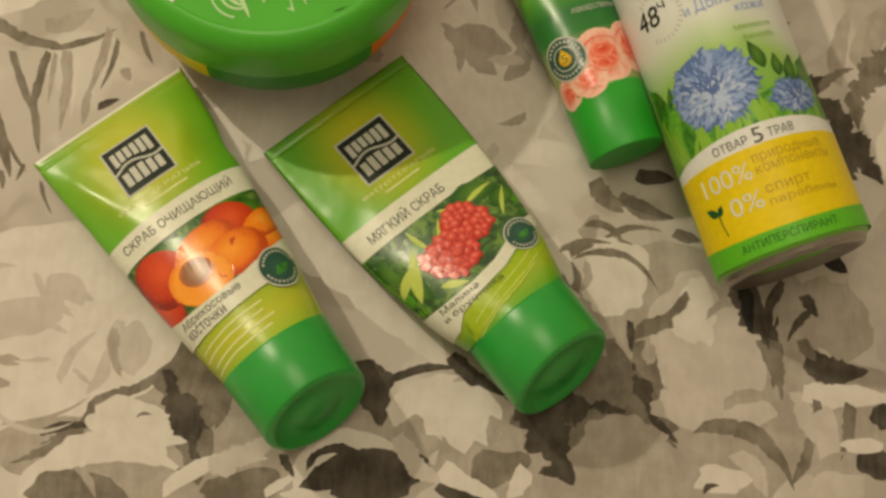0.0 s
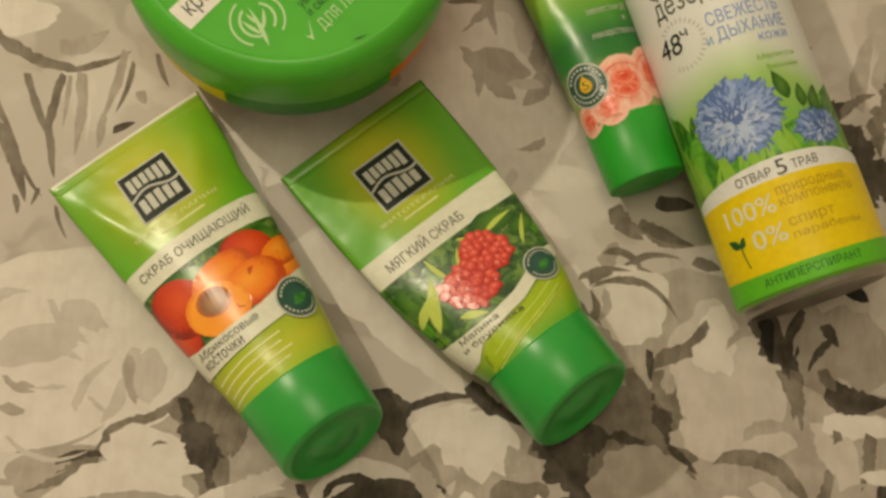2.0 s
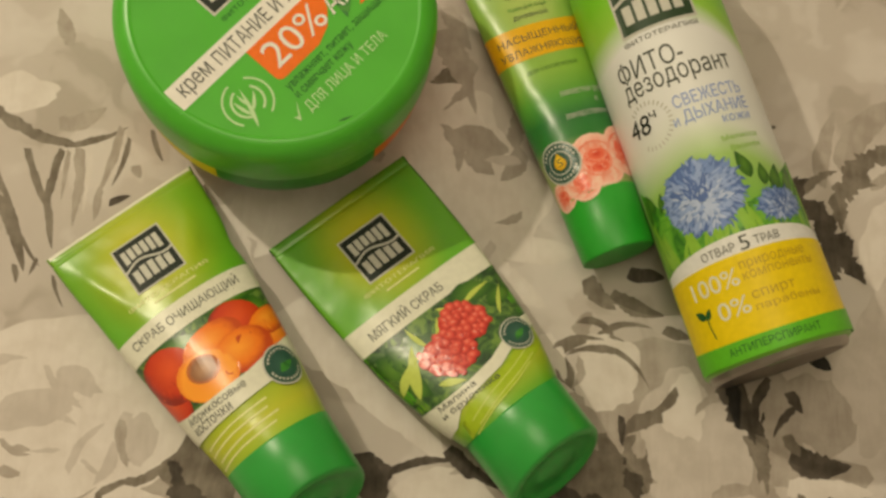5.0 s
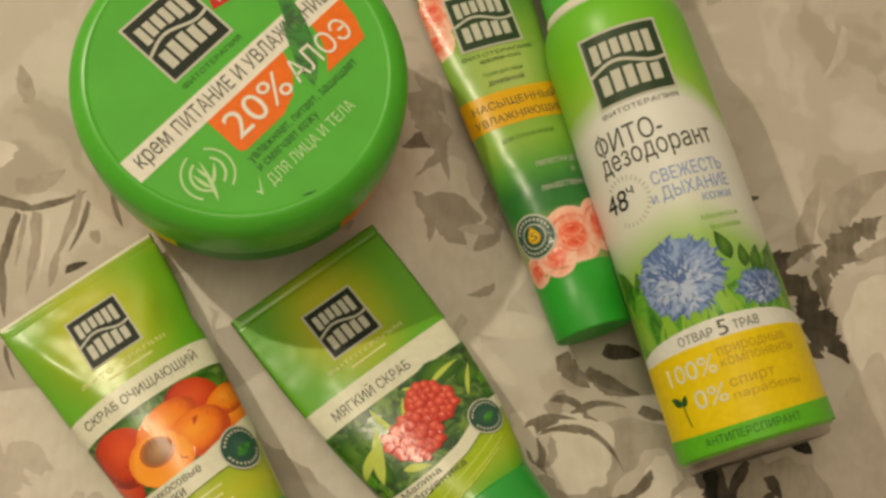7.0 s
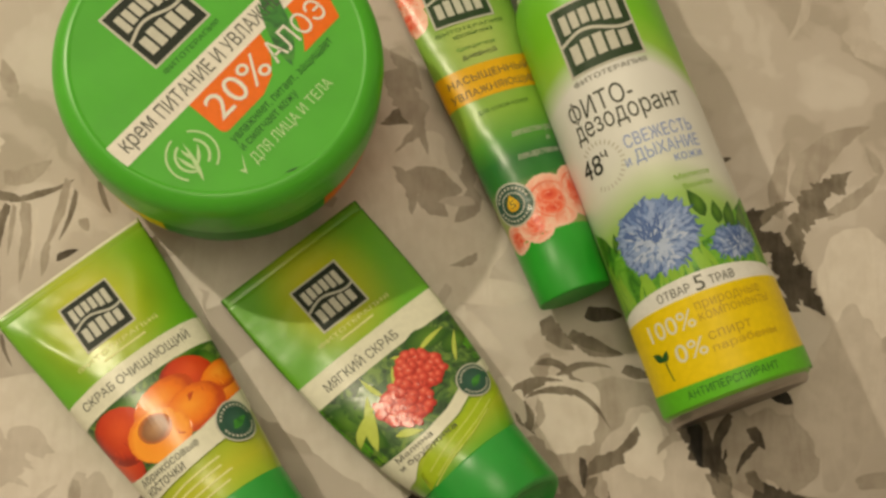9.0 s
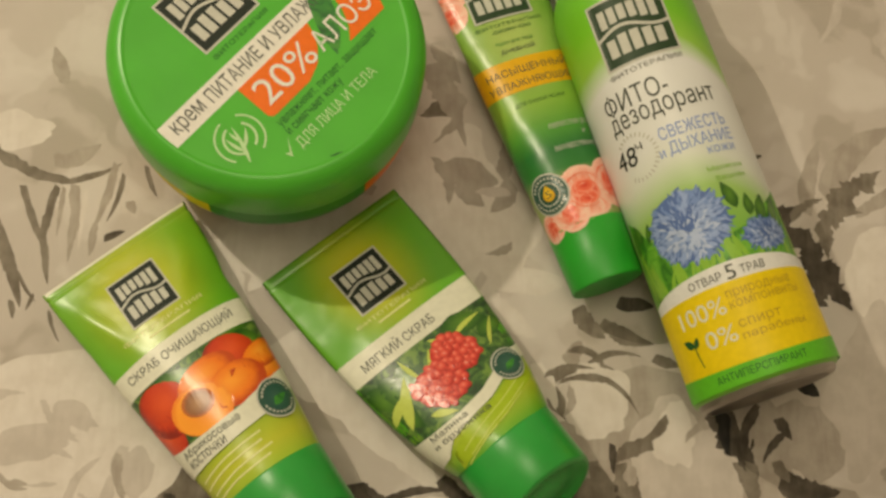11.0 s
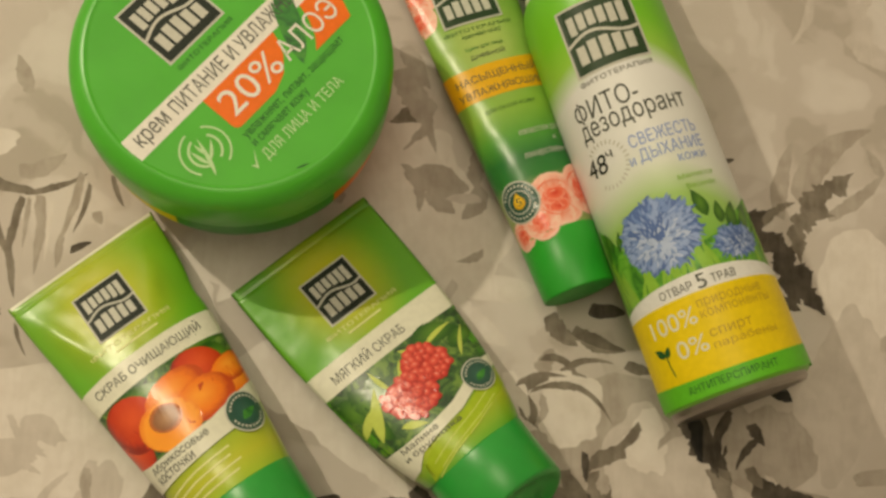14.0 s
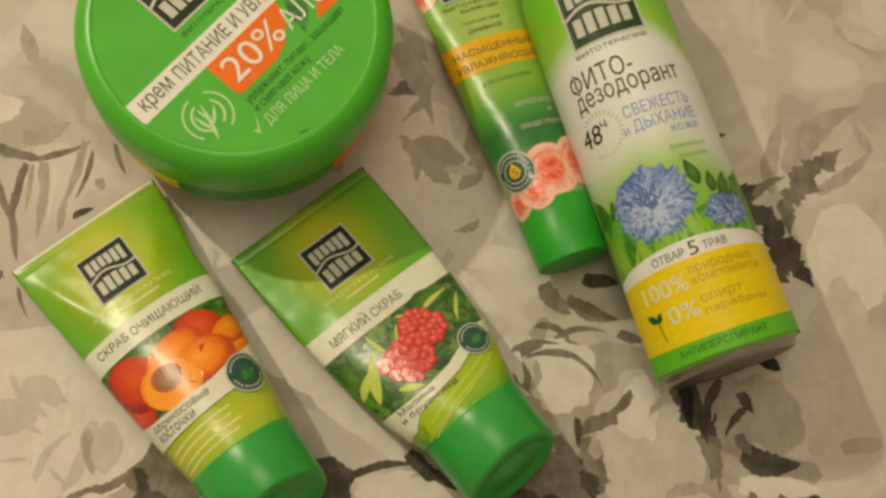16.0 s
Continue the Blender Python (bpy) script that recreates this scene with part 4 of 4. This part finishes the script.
# ---- tubes ----
def tube_skin(form, n=96):
    bm = bmesh.new()
    stations = [0.0, 0.0008, 0.0016, 0.0024, 0.0030, 0.0033, 0.0036, 0.0045]
    k = round((form.length - 0.006) / 0.0015)
    stations += [0.006 + (form.length - 0.006) * i / k for i in range(k + 1)]
    rings = []
    for s in stations:
        total = form.section(s)[4][-1][0]
        pinch = -0.00025 if 0.0029 < s < 0.0034 else 0.0
        rings.append([bm.verts.new(form.at(total * (2 * i / n - 1) * 0.99999, s, pinch)) for i in range(n)])
    for a, b in zip(rings, rings[1:]):
        for i in range(n):
            bm.faces.new((a[i], a[(i + 1) % n], b[(i + 1) % n], b[i]))
    bm.faces.new(rings[0])
    return bm


def tube_cap(form, length, r0, r1, fillet, recessed):
    a = -form.length
    end = a - length
    prof = [(a + 0.0006, 0.0), (a + 0.0006, r0 - 0.0006), (a, r0)]
    drop = fillet
    prof += [(end + drop - drop * math.sin(radians(q)), r1 - fillet + fillet * math.cos(radians(q))) for q in range(0, 91, 10)]
    if recessed:
        r2 = r1 - fillet
        prof += [(end - 0.0001, r2 * 0.96), (end + 0.0009, r2 * 0.90), (end + 0.0010, r2 * 0.45), (end + 0.0003, r2 * 0.40)]
    prof += [(end, 0.0)]
    bm = turned(prof, 72, "Y", (0, 0, form.r))
    if recessed:
        # the flip cap's end slants back towards its top
        for v in bm.verts:
            v.co.y += 0.34 * (v.co.z - form.r) * max(0.0, (a - v.co.y) / length) ** 2
    return bm


def scrub_tube_apricot():
    tube = tagged(new("scrub_tube"), "green plastic tube of apricot cleansing scrub lying on the cloth", "cosmetic tube")
    tube.matrix_world = pose(-0.1065, -0.0326, 0, 0, 0, 39.0)
    f = TubeForm(0.0257, 0.0867, 0.0162, 0.008, radians(6), 0.78, 0.07, ((21, 27, 7, 5, 0.4, -1.7), (13, 20, 3.2, 11, 0.5, 0.7), (-17, 20, 2.4, 10, -0.35, 0.9), (-20, 30, 4, 8, -0.3, -1.1), (-4, 9, 14, 3, 0.1, -0.5), (8, 33, 9, 2.2, 0.3, 0.35)))
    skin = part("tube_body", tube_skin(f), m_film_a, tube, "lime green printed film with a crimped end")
    decal("crimp_edge", [rect(-25.0, 0.0, 25.0, 1.1)], f, m_cream, skin, 1, "pale edge of the crimped end")
    tile_mark(-9.0, 27.2, 6.4, 11.0, f, skin)
    lettering("ФИТОТЕРАПИЯ", -14.5, 12.5, 31.0, 1.5, f, m_gold, skin)
    decal("fine_print", [rect(-7, 32.4, 7, 33.0)], f, m_gold, skin, 2)
    band = [(-27 + 2.0 * i, 36.0 + 0.0016 * (-27 + 2.0 * i) ** 2) for i in range(28)]
    decal("title_strip", [band + [(x, y + 8.2) for x, y in band[::-1]]], f, m_cream, skin, 2, "white strip with grey words")
    lettering("СКРАБ ОЧИЩАЮЩИЙ", -19.5, 17.0, 41.4, 3.6, f, m_grey, skin, 4)
    photo = [(x, y + 7.6) for x, y in band] + [(27, 62.0), (20, 62.5), (12, 65), (4, 66.8), (-8, 67), (-27, 66)]
    decal("photo", [photo], f, m_foliage, skin, 1, "printed picture of apricots and leaves")
    decal("photo_leaf", [blade(-18, 45.5, 22, 5, 8), blade(2, 45.0, 22, 5, -8), blade(14, 46, 12, 5, 40), blade(-24, 50, 10, 6, 80)], f, m_leaf, skin, 1.5)
    decal("apricot_red", [oval(9.5, 51.5, 8.6, 6.6, 20), oval(-20.5, 62.0, 6.5, 9.0, 10), oval(-15.0, 54.0, 9.4, 8.6, 30)], f, m_apricot_red, skin, 3, "printed red apricot")
    decal("apricot", [oval(19.0, 60.0, 9.0, 5.6, -12), oval(19.0, 55.5, 8.5, 4.2, -10), oval(0.0, 53.4, 10.0, 6.0, -8), oval(6.5, 60.0, 9.5, 6.6, 0)], f, m_apricot, skin, 4, "printed orange apricot")
    decal("apricot_half", [oval(-6.0, 60.5, 9.4, 7.6, 20)], f, m_flesh, skin, 5, "printed cut apricot")
    decal("apricot_stone", [oval(-6.0, 58.2, 5.0, 4.2, 15)], f, m_stone, skin, 6, "printed brown apricot stone")
    low = [(-27, 64.5), (-18, 66.5), (-8, 66.8), (4, 66.2), (11, 64.6), (20, 62.5), (27, 61.0), (27, 65.0), (19, 70.5), (8, 72.4), (-6, 73.6), (-18, 74.5), (-27, 74.5)]
    decal("lower_strip", [low], f, m_cream, skin, 7, "white strip with grey words")
    lettering("Абрикосовые", -19.0, 1.5, 69.6, 2.4, f, m_grey, skin, 9, 0.012)
    lettering("косточки", -19.0, -5.0, 72.9, 2.4, f, m_grey, skin, 9, 0.012)
    seal(14.0, 69.8, 6.6, 6.4, f, skin, 9)
    streaks = [ribbon([(-20 + k, 78.0 + 1.2 * j) , (-8 + k, 76.2 + 1.2 * j), (4 + k, 75.6 + 1.2 * j)], 0.55) for j, k in ((0, 0), (2, -1), (4, 1), (6, -1))]
    for streak in streaks:
        decal("pale_streak", [streak], f, m_gold, skin, 2)
    cap = part("cap", tube_cap(f, 0.0208, 0.0166, 0.0158, 0.0016, True), m_cap_scrub, tube, "glossy green flip cap")
    return tube


def scrub_tube_berry():
    tube = tagged(new("scrub_tube"), "green plastic tube of soft raspberry scrub lying flat on the cloth", "cosmetic tube")
    tube.matrix_world = pose(-0.0419, -0.0226, 0, 0, 0, 41.5)
    f = TubeForm(0.0259, 0.0841, 0.0162, 0.004, 0.0, 2.0, 0.0, ((6, 9, 16, 2.0, -0.1, -0.3), (-20, 40, 5, 9, 0.2, -0.6), (21, 48, 4, 8, -0.2, -0.6)))
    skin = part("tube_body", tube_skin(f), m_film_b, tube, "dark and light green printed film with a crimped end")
    tile_mark(-8.1, 27.8, 7.9, 12.0, f, skin, 3)
    lettering("ФИТОТЕРАПИЯ", -12.5, 13.5, 31.4, 1.4, f, m_gold, skin)
    decal("fine_print", [rect(-6, 32.8, 6, 33.4)], f, m_gold, skin, 3)
    decal("title_strip", [rect(-27, 36.9, 27, 45.6)], f, m_cream, skin, 2, "white strip with grey words")
    lettering("МЯГКИЙ СКРАБ", -19.0, 7.4, 43.4, 4.0, f, m_grey, skin, 4)
    low_top = [(-27, 69.5), (-16, 70.4), (-6, 70.4), (3, 69.2), (9, 67.0), (13, 64.5), (27, 63.5)]
    decal("photo", [[(-27, 45.6), (27, 45.6)] + low_top[::-1]], f, m_foliage, skin, 1, "printed picture of raspberries and leaves")
    decal("photo_leaf", [blade(-24, 48, 14, 7, 50), blade(-18, 47, 14, 7, 70), blade(-10, 47, 12, 6, 95), blade(6, 47, 16, 7, 10), blade(14, 56, 12, 6, -20), blade(-20, 58, 10, 6, 60)], f, m_leaf, skin, 1.5)
    decal("photo_blade", [blade(-20, 66, 17, 3.6, -65, 0.1), blade(-24, 62, 14, 3, -40, 0.2), blade(-8, 55, 9, 1.6, -110), blade(-4, 56, 8, 1.4, -70), blade(8, 51, 12, 1.6, -20, 0.2), blade(15, 60, 11, 1.4, -60, 0.2), blade(1, 47, 8, 1.6, 40), blade(-13, 66, 8, 2.4, 20)], f, m_pale_lime, skin, 3)
    for cx, cy, rx, ry, turn in ((4.6, 55.4, 7.4, 6.0, 30), (-4.8, 60.6, 8.0, 6.4, 20)):
        decal("berry_ground", [oval(cx, cy, rx, ry, turn)], f, m_berry_base, skin, 5)
        drupes = []
        for j in range(-4, 5):
            for i in range(-5, 6):
                u, v = (i + 0.5 * (j % 2)) * 2.3 + random.uniform(-0.6, 0.6), j * 1.95 + random.uniform(-0.5, 0.5)
                if (u / rx) ** 2 + (v / ry) ** 2 < 0.98:
                    c, s = math.cos(radians(turn)), math.sin(radians(turn))
                    drupes.append(oval(cx + c * u - s * v, cy + s * u + c * v, random.uniform(1.4, 2.3), random.uniform(1.1, 1.7), random.uniform(0, 90), 11))
        random.shuffle(drupes)
        tagged(decal("raspberry", drupes, f, m_berry, skin, 6, "printed red raspberry"), kind="stuff")
        glints = [blade(x, y, random.uniform(0.7, 1.5), random.uniform(0.25, 0.5), random.uniform(0, 70), 0.2, 4) for x, y in [(sum(q[0] for q in d) / len(d) - 0.4, sum(q[1] for q in d) / len(d) - 0.5) for d in drupes[::5]]]
        decal("berry_glint", glints, f, m_glint, skin, 7)
    decal("lower_strip", [low_top + [(27, 67.0), (13, 69.2), (4, 72.6), (-6, 74.0), (-13, 75.6), (-18, 79.0), (-27, 80.0)]], f, m_cream, skin, 7, "white strip with grey words")
    lettering("Малина", -18.0, -5.0, 72.6, 1.8, f, m_grey, skin, 9)
    lettering("и брусника", -19.0, 1.5, 75.0, 1.6, f, m_grey, skin, 9)
    seal(15.0, 67.6, 5.8, 5.2, f, skin, 9)
    sweep = [(-16, 79.0), (-11, 76.2), (-2, 74.4), (6, 72.8), (14, 69.8), (27, 68.0), (27, 73.0), (14, 76.0), (4, 79.4), (-8, 81.6), (-18, 84.0)]
    decal("lime_sweep", [sweep], f, m_lime, skin, 2)
    streaks = [ribbon([(-13 + k, 80.0 + j), (-4 + k, 77.2 + j), (6 + k, 75.0 + j), (14 + k, 72.6 + j)], 0.42) for j, k in ((0, 0), (2.2, 1), (4.0, -2))]
    for streak in streaks:
        decal("pale_streak", [streak], f, m_pale_lime, skin, 3)
    cap = part("cap", tube_cap(f, 0.0212, 0.0165, 0.0162, 0.0016, True), m_cap_scrub, tube, "glossy green flip cap with a raised lid")
    return tube


def rose(cx, cy, r, form, parent, layer, seed):
    rng = random.Random(seed)
    outer = [oval(cx + r * 0.5 * math.cos(q), cy + r * 0.5 * math.sin(q), r * 0.62, r * 0.48, math.degrees(q) + 90, 14) for q in [math.tau * i / 7 + rng.uniform(-0.2, 0.2) for i in range(7)]]
    decal("rose_petals", outer, form, m_rose, parent, layer, "printed pink rose")
    inner = [oval(cx + r * 0.22 * math.cos(q), cy + r * 0.22 * math.sin(q), r * 0.36, r * 0.26, math.degrees(q) + 90, 12) for q in [math.tau * i / 5 + rng.uniform(-0.3, 0.3) for i in range(5)]]
    decal("rose_heart", inner, form, m_rose_core, parent, layer + 2)
    swirl = [ribbon(arc(cx, cy, r * k, a, a + 130, 8), r * 0.05) for k, a in ((0.16, 20), (0.3, 150), (0.42, 260), (0.55, 60), (0.68, 190))]
    decal("rose_fold", swirl, form, m_rose_core, parent, layer + 3)


def day_cream_tube():
    tube = tagged(new("day_cream_tube"), "slim green tube of day face cream leaning against the spray can", "cosmetic tube")
    tube.matrix_world = pose(-0.0030, 0.0880, 0, 0, 0, 21.4)
    f = TubeForm(0.0190, 0.1128, 0.0121, 0.005, 0.0, 0.8, 0.0)
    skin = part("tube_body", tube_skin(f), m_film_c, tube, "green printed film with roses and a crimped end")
    decal("crimp_band", [rect(-19.0, 0.3, 19.0, 5.6)], f, m_dark_green, skin, 1, "dark green crimped end")
    decal("crimp_ribs", [rect(-18.5 + 0.9 * i, 0.6, -18.1 + 0.9 * i, 5.2) for i in range(42)], f, m_aloe, skin, 2)
    rose(-16.0, 20.0, 9.0, f, skin, 1, 3)
    rose(-17.5, 30.0, 6.5, f, skin, 1, 4)
    tile_mark(-10.2, 36.0, 8.6, 16.6, f, skin, 5, m_tile_green)
    lettering("ФИТОТЕРАПИЯ", -11.8, 11.0, 39.6, 1.4, f, m_dark_green, skin)
    lettering("красивая кожа", -6.5, 6.5, 41.9, 1.2, f, m_dark_green, skin)
    lettering("Крем для лица", -7.0, 5.5, 46.6, 1.5, f, m_aloe, skin)
    lettering("дневной", -6.5, 5.0, 50.0, 2.0, f, m_grey, skin, 3, 0.014)
    decal("title_strip", [rect(-20.0, 52.6, 20.0, 64.4)], f, m_amber, skin, 2, "amber strip with dark words")
    lettering("НАСЫЩЕННЫЙ", -14.3, 13.5, 58.0, 3.3, f, m_grey, skin, 4)
    lettering("УВЛАЖНЯЮЩИЙ", -15.0, 14.5, 62.9, 3.3, f, m_grey, skin, 4)
    lettering("ДЛЯ СУХОЙ КОЖИ", -9.0, 7.6, 69.8, 1.7, f, m_dark_green, skin)
    lettering("лепестки розы", -2.0, 14.5, 80.4, 1.7, f, m_silver, skin, 4)
    lettering("и", 8.5, 9.5, 84.0, 1.6, f, m_silver, skin, 4)
    lettering("лекарственные", -3.0, 14.5, 88.4, 1.7, f, m_silver, skin, 4)
    rose(1.0, 104.0, 9.5, f, skin, 3, 5)
    rose(12.0, 102.0, 9.0, f, skin, 3, 6)
    rose(-14.0, 111.0, 5.0, f, skin, 3, 7)
    rose(-6.0, 109.5, 6.0, f, skin, 4, 8)
    seal(-10.0, 100.8, 6.6, 7.0, f, skin, 8, True)
    part("cap", tube_cap(f, 0.0190, 0.0123, 0.0114, 0.0006, False), m_cap_day, tube, "plain bright green screw cap")
    return tube


scrub_tube_apricot()
scrub_tube_berry()
day_cream_tube()


# ---- spray can ----
def spray_can():
    can = tagged(new("spray_can"), "white and green deodorant spray can lying on the cloth", "spray can")
    can.matrix_world = pose(0.0917, -0.0677, 0, 0, 0, 20.5)
    r = 0.0221
    c = (0, 0, r)
    base = [(0.004, 0.0), (0.0035, 0.010), (0.0008, 0.0178), (0.0, 0.0190), (0.0002, 0.0200), (0.0012, 0.0208), (0.0022, 0.0206), (0.0028, 0.0212), (0.0032, 0.0216), (0.0034, 0.0)]
    part("base", turned(base, 96, "Y", c), m_base, can, "bare metal base ring")
    wall = [(0.0025, 0.0), (0.0025, 0.0215), (0.0034, r), (0.1255, r)]
    wall += [(0.1255 + 0.0135 * math.sin(radians(q)), r - 0.0042 * (1 - math.cos(radians(q)))) for q in range(10, 91, 10)]
    wall += [(0.1392, 0.0178), (0.1392, 0.0)]
    body = part("can_body", turned(wall, 128, "Y", c), m_can, can, "glossy printed can, green fading to white")
    part("collar", turned([(0.1388, 0.0), (0.1388, 0.0181), (0.1394, 0.0184), (0.1412, 0.0183), (0.1420, 0.0179), (0.1420, 0.0)], 96, "Y", c), m_collar, can, "white collar ring")
    cap = [(0.1416, 0.0), (0.1416, 0.0174), (0.1424, 0.0177), (0.172, 0.0166)]
    cap += [(0.1755 + 0.0048 * math.sin(radians(q)), 0.0117 + 0.0048 * math.cos(radians(q))) for q in range(0, 91, 15)] + [(0.1803, 0.0)]
    part("cap", turned(cap, 96, "Y", c), m_can_cap, can, "glossy light green cap")
    f = CanForm(r)
    k = body
    tile_mark(-17.6, 105.0, 4.9, 126.0, f, k, 3, m_tile_green)
    lettering("ФИТОТЕРАПИЯ", -18.6, 4.9, 101.6, 1.6, f, m_grey, k)
    lettering("ФИТО-", -24.4, -3.0, 92.0, 6.4, f, m_grey, k, 3, -0.014)
    lettering("дезодорант", -24.4, 10.8, 86.4, 4.6, f, m_grey, k, 3, -0.012)
    lettering("СВЕЖЕСТЬ", -10.8, 10.8, 78.2, 3.9, f, m_blue, k)
    lettering("и", -12.4, -10.8, 73.0, 2.4, f, m_blue, k)
    lettering("ДЫХАНИЕ", -9.4, 11.4, 73.2, 3.8, f, m_blue, k)
    lettering("кожи", 1.2, 10.6, 69.8, 2.2, f, m_blue, k, 3, 0.01)
    lettering("48", -27.6, -19.6, 75.0, 5.8, f, m_black, k, 4, 0.02, 0.12)
    lettering("ч", -18.8, -16.6, 78.6, 2.2, f, m_black, k, 4, 0.01)
    ticks = [ribbon([(-19.5 + 6.2 * math.cos(q), 77.0 + 6.2 * math.sin(q)), (-19.5 + 7.6 * math.cos(q), 77.0 + 7.6 * math.sin(q))], 0.5) for q in [math.tau * i / 30 for i in range(30)] if not 2.4 < q < 4.0]
    for tick in ticks:
        decal("dial_tick", [tick], f, m_silver, k, 2)
    lettering("Мелисса", -1.2, 10.5, 64.4, 1.6, f, m_blade, k)
    lettering("Василёк", 0.4, 10.5, 61.2, 1.6, f, m_blade, k)
    grass = [(-36, 32), (-36, 62), (-31, 58), (-26, 52), (-18, 47), (-6, 44), (6, 47), (14, 52), (22, 56), (34, 60), (34, 32)]
    decal("meadow", [grass], f, m_meadow, k, 1, "printed green meadow")
    rng = random.Random(11)
    decal("grass_tuft", [blade(rng.uniform(-34, 26), 34, rng.uniform(8, 24), rng.uniform(1.0, 2.2), rng.uniform(70, 112), rng.uniform(-0.2, 0.2)) for _ in range(34)], f, m_blade, k, 2)
    decal("stem_leaves", [blade(-30, 53, 7, 3.4, 100), blade(-27, 52, 6, 2.6, 60), blade(3.0, 52, 9, 4.2, 95), blade(6.5, 49, 7, 3.6, 75), blade(9, 47, 9, 4.4, 55), blade(13, 45, 11, 4.6, 48), blade(-34, 50, 9, 3, 80)], f, m_leaf, k, 3)
    for name, cx, cy, r0, seeds, squash in (("cornflower", -12.5, 51.5, 14.5, 21, 0.86), ("cornflower_small", 10.0, 43.0, 9.6, 22, 0.56)):
        rng = random.Random(seeds)
        for shade in (0, 1, 2, 3):
            petals = []
            for _ in range((60, 150, 190, 70)[shade] if r0 > 12 else (40, 80, 90, 30)[shade]):
                q = rng.uniform(0, math.tau)
                reach = r0 * rng.uniform((0.55, 0.35, 0.1, 0.0)[shade], (0.82, 0.80, 0.74, 0.5)[shade])
                x, y = cx + reach * math.cos(q), cy + reach * squash * math.sin(q)
                if shade == 3:
                    y -= r0 * 0.12
                petals.append(blade(x, y, r0 * rng.uniform(0.12, 0.24), r0 * rng.uniform(0.04, 0.085), math.degrees(q) + rng.uniform(-45, 45), rng.uniform(-0.2, 0.2), 4))
            ground = [oval(cx, cy, r0 * 0.84, r0 * 0.84 * squash, 0, 24)] if shade == 0 else []
            decal(name + "_petals", ground + petals, f, m_petal[shade], k, 4 + shade, "printed blue cornflower petals")
        decal(name + "_heart", [blade(cx + rng.uniform(-4, 4) * r0 / 14, cy + rng.uniform(-2, 3) * r0 / 14, r0 * 0.3, r0 * 0.05, rng.uniform(40, 140), 0.1, 4) for _ in range(18)], f, m_petal[0], k, 8)
    arch = [(-36 + 2.0 * i, 37.6 - 0.0045 * (-36 + 2.0 * i + 6) ** 2) for i in range(36)]
    decal("title_strip", [[(-36, 31)] + arch + [(34, 31)]], f, m_can_white, k, 9, "white arched strip with grey words")
    lettering("ОТВАР", -18.6, -8.6, 33.0, 2.5, f, m_grey, k, 11)
    lettering("5", -7.2, -4.4, 32.4, 4.2, f, m_grey, k, 11, 0.01)
    lettering("ТРАВ", -3.0, 4.4, 33.0, 2.5, f, m_grey, k, 11)
    brow = [(-36 + 2.0 * i, 32.0 - 0.0012 * (-36 + 2.0 * i + 6) ** 2) for i in range(36)]
    decal("yellow_band", [[(-36, 8.0)] + brow + [(34, 8.0)]], f, m_yellow, k, 10, "yellow band with white and ochre words")
    lettering("100%", -25.6, -10.4, 23.6, 5.0, f, m_cream, k, 12, 0.02)
    lettering("0%", -19.4, -10.0, 15.4, 5.0, f, m_cream, k, 12, 0.02)
    lettering("природные", -9.3, 10.6, 27.4, 2.2, f, m_ochre, k, 12)
    lettering("компоненты", -9.3, 12.4, 24.2, 2.2, f, m_ochre, k, 12)
    lettering("спирт", -8.8, 3.6, 18.4, 2.2, f, m_ochre, k, 12)
    lettering("парабены", -8.8, 10.6, 15.0, 2.2, f, m_ochre, k, 12)
    decal("sprout", [blade(-23.6, 18.0, 4.6, 2.4, 150, -0.1), blade(-23.6, 17.6, 3.4, 2.0, 50, 0.1), ribbon([(-23.6, 18.4), (-23.4, 15.0), (-22.8, 11.6)], 0.4)], f, m_dark_green, k, 12, "dark sprout sign")
    foot = [(-36 + 2.0 * i, 8.8 + 0.0012 * (-36 + 2.0 * i + 6) ** 2) for i in range(36)]
    decal("green_band", [[(-36, 3.4)] + foot + [(34, 3.4)]], f, m_can_green, k, 13, "green band with dark words")
    lettering("АНТИПЕРСПИРАНТ", -20.4, 6.4, 5.2, 2.3, f, m_dark_green, k, 15)
    return can


spray_can()
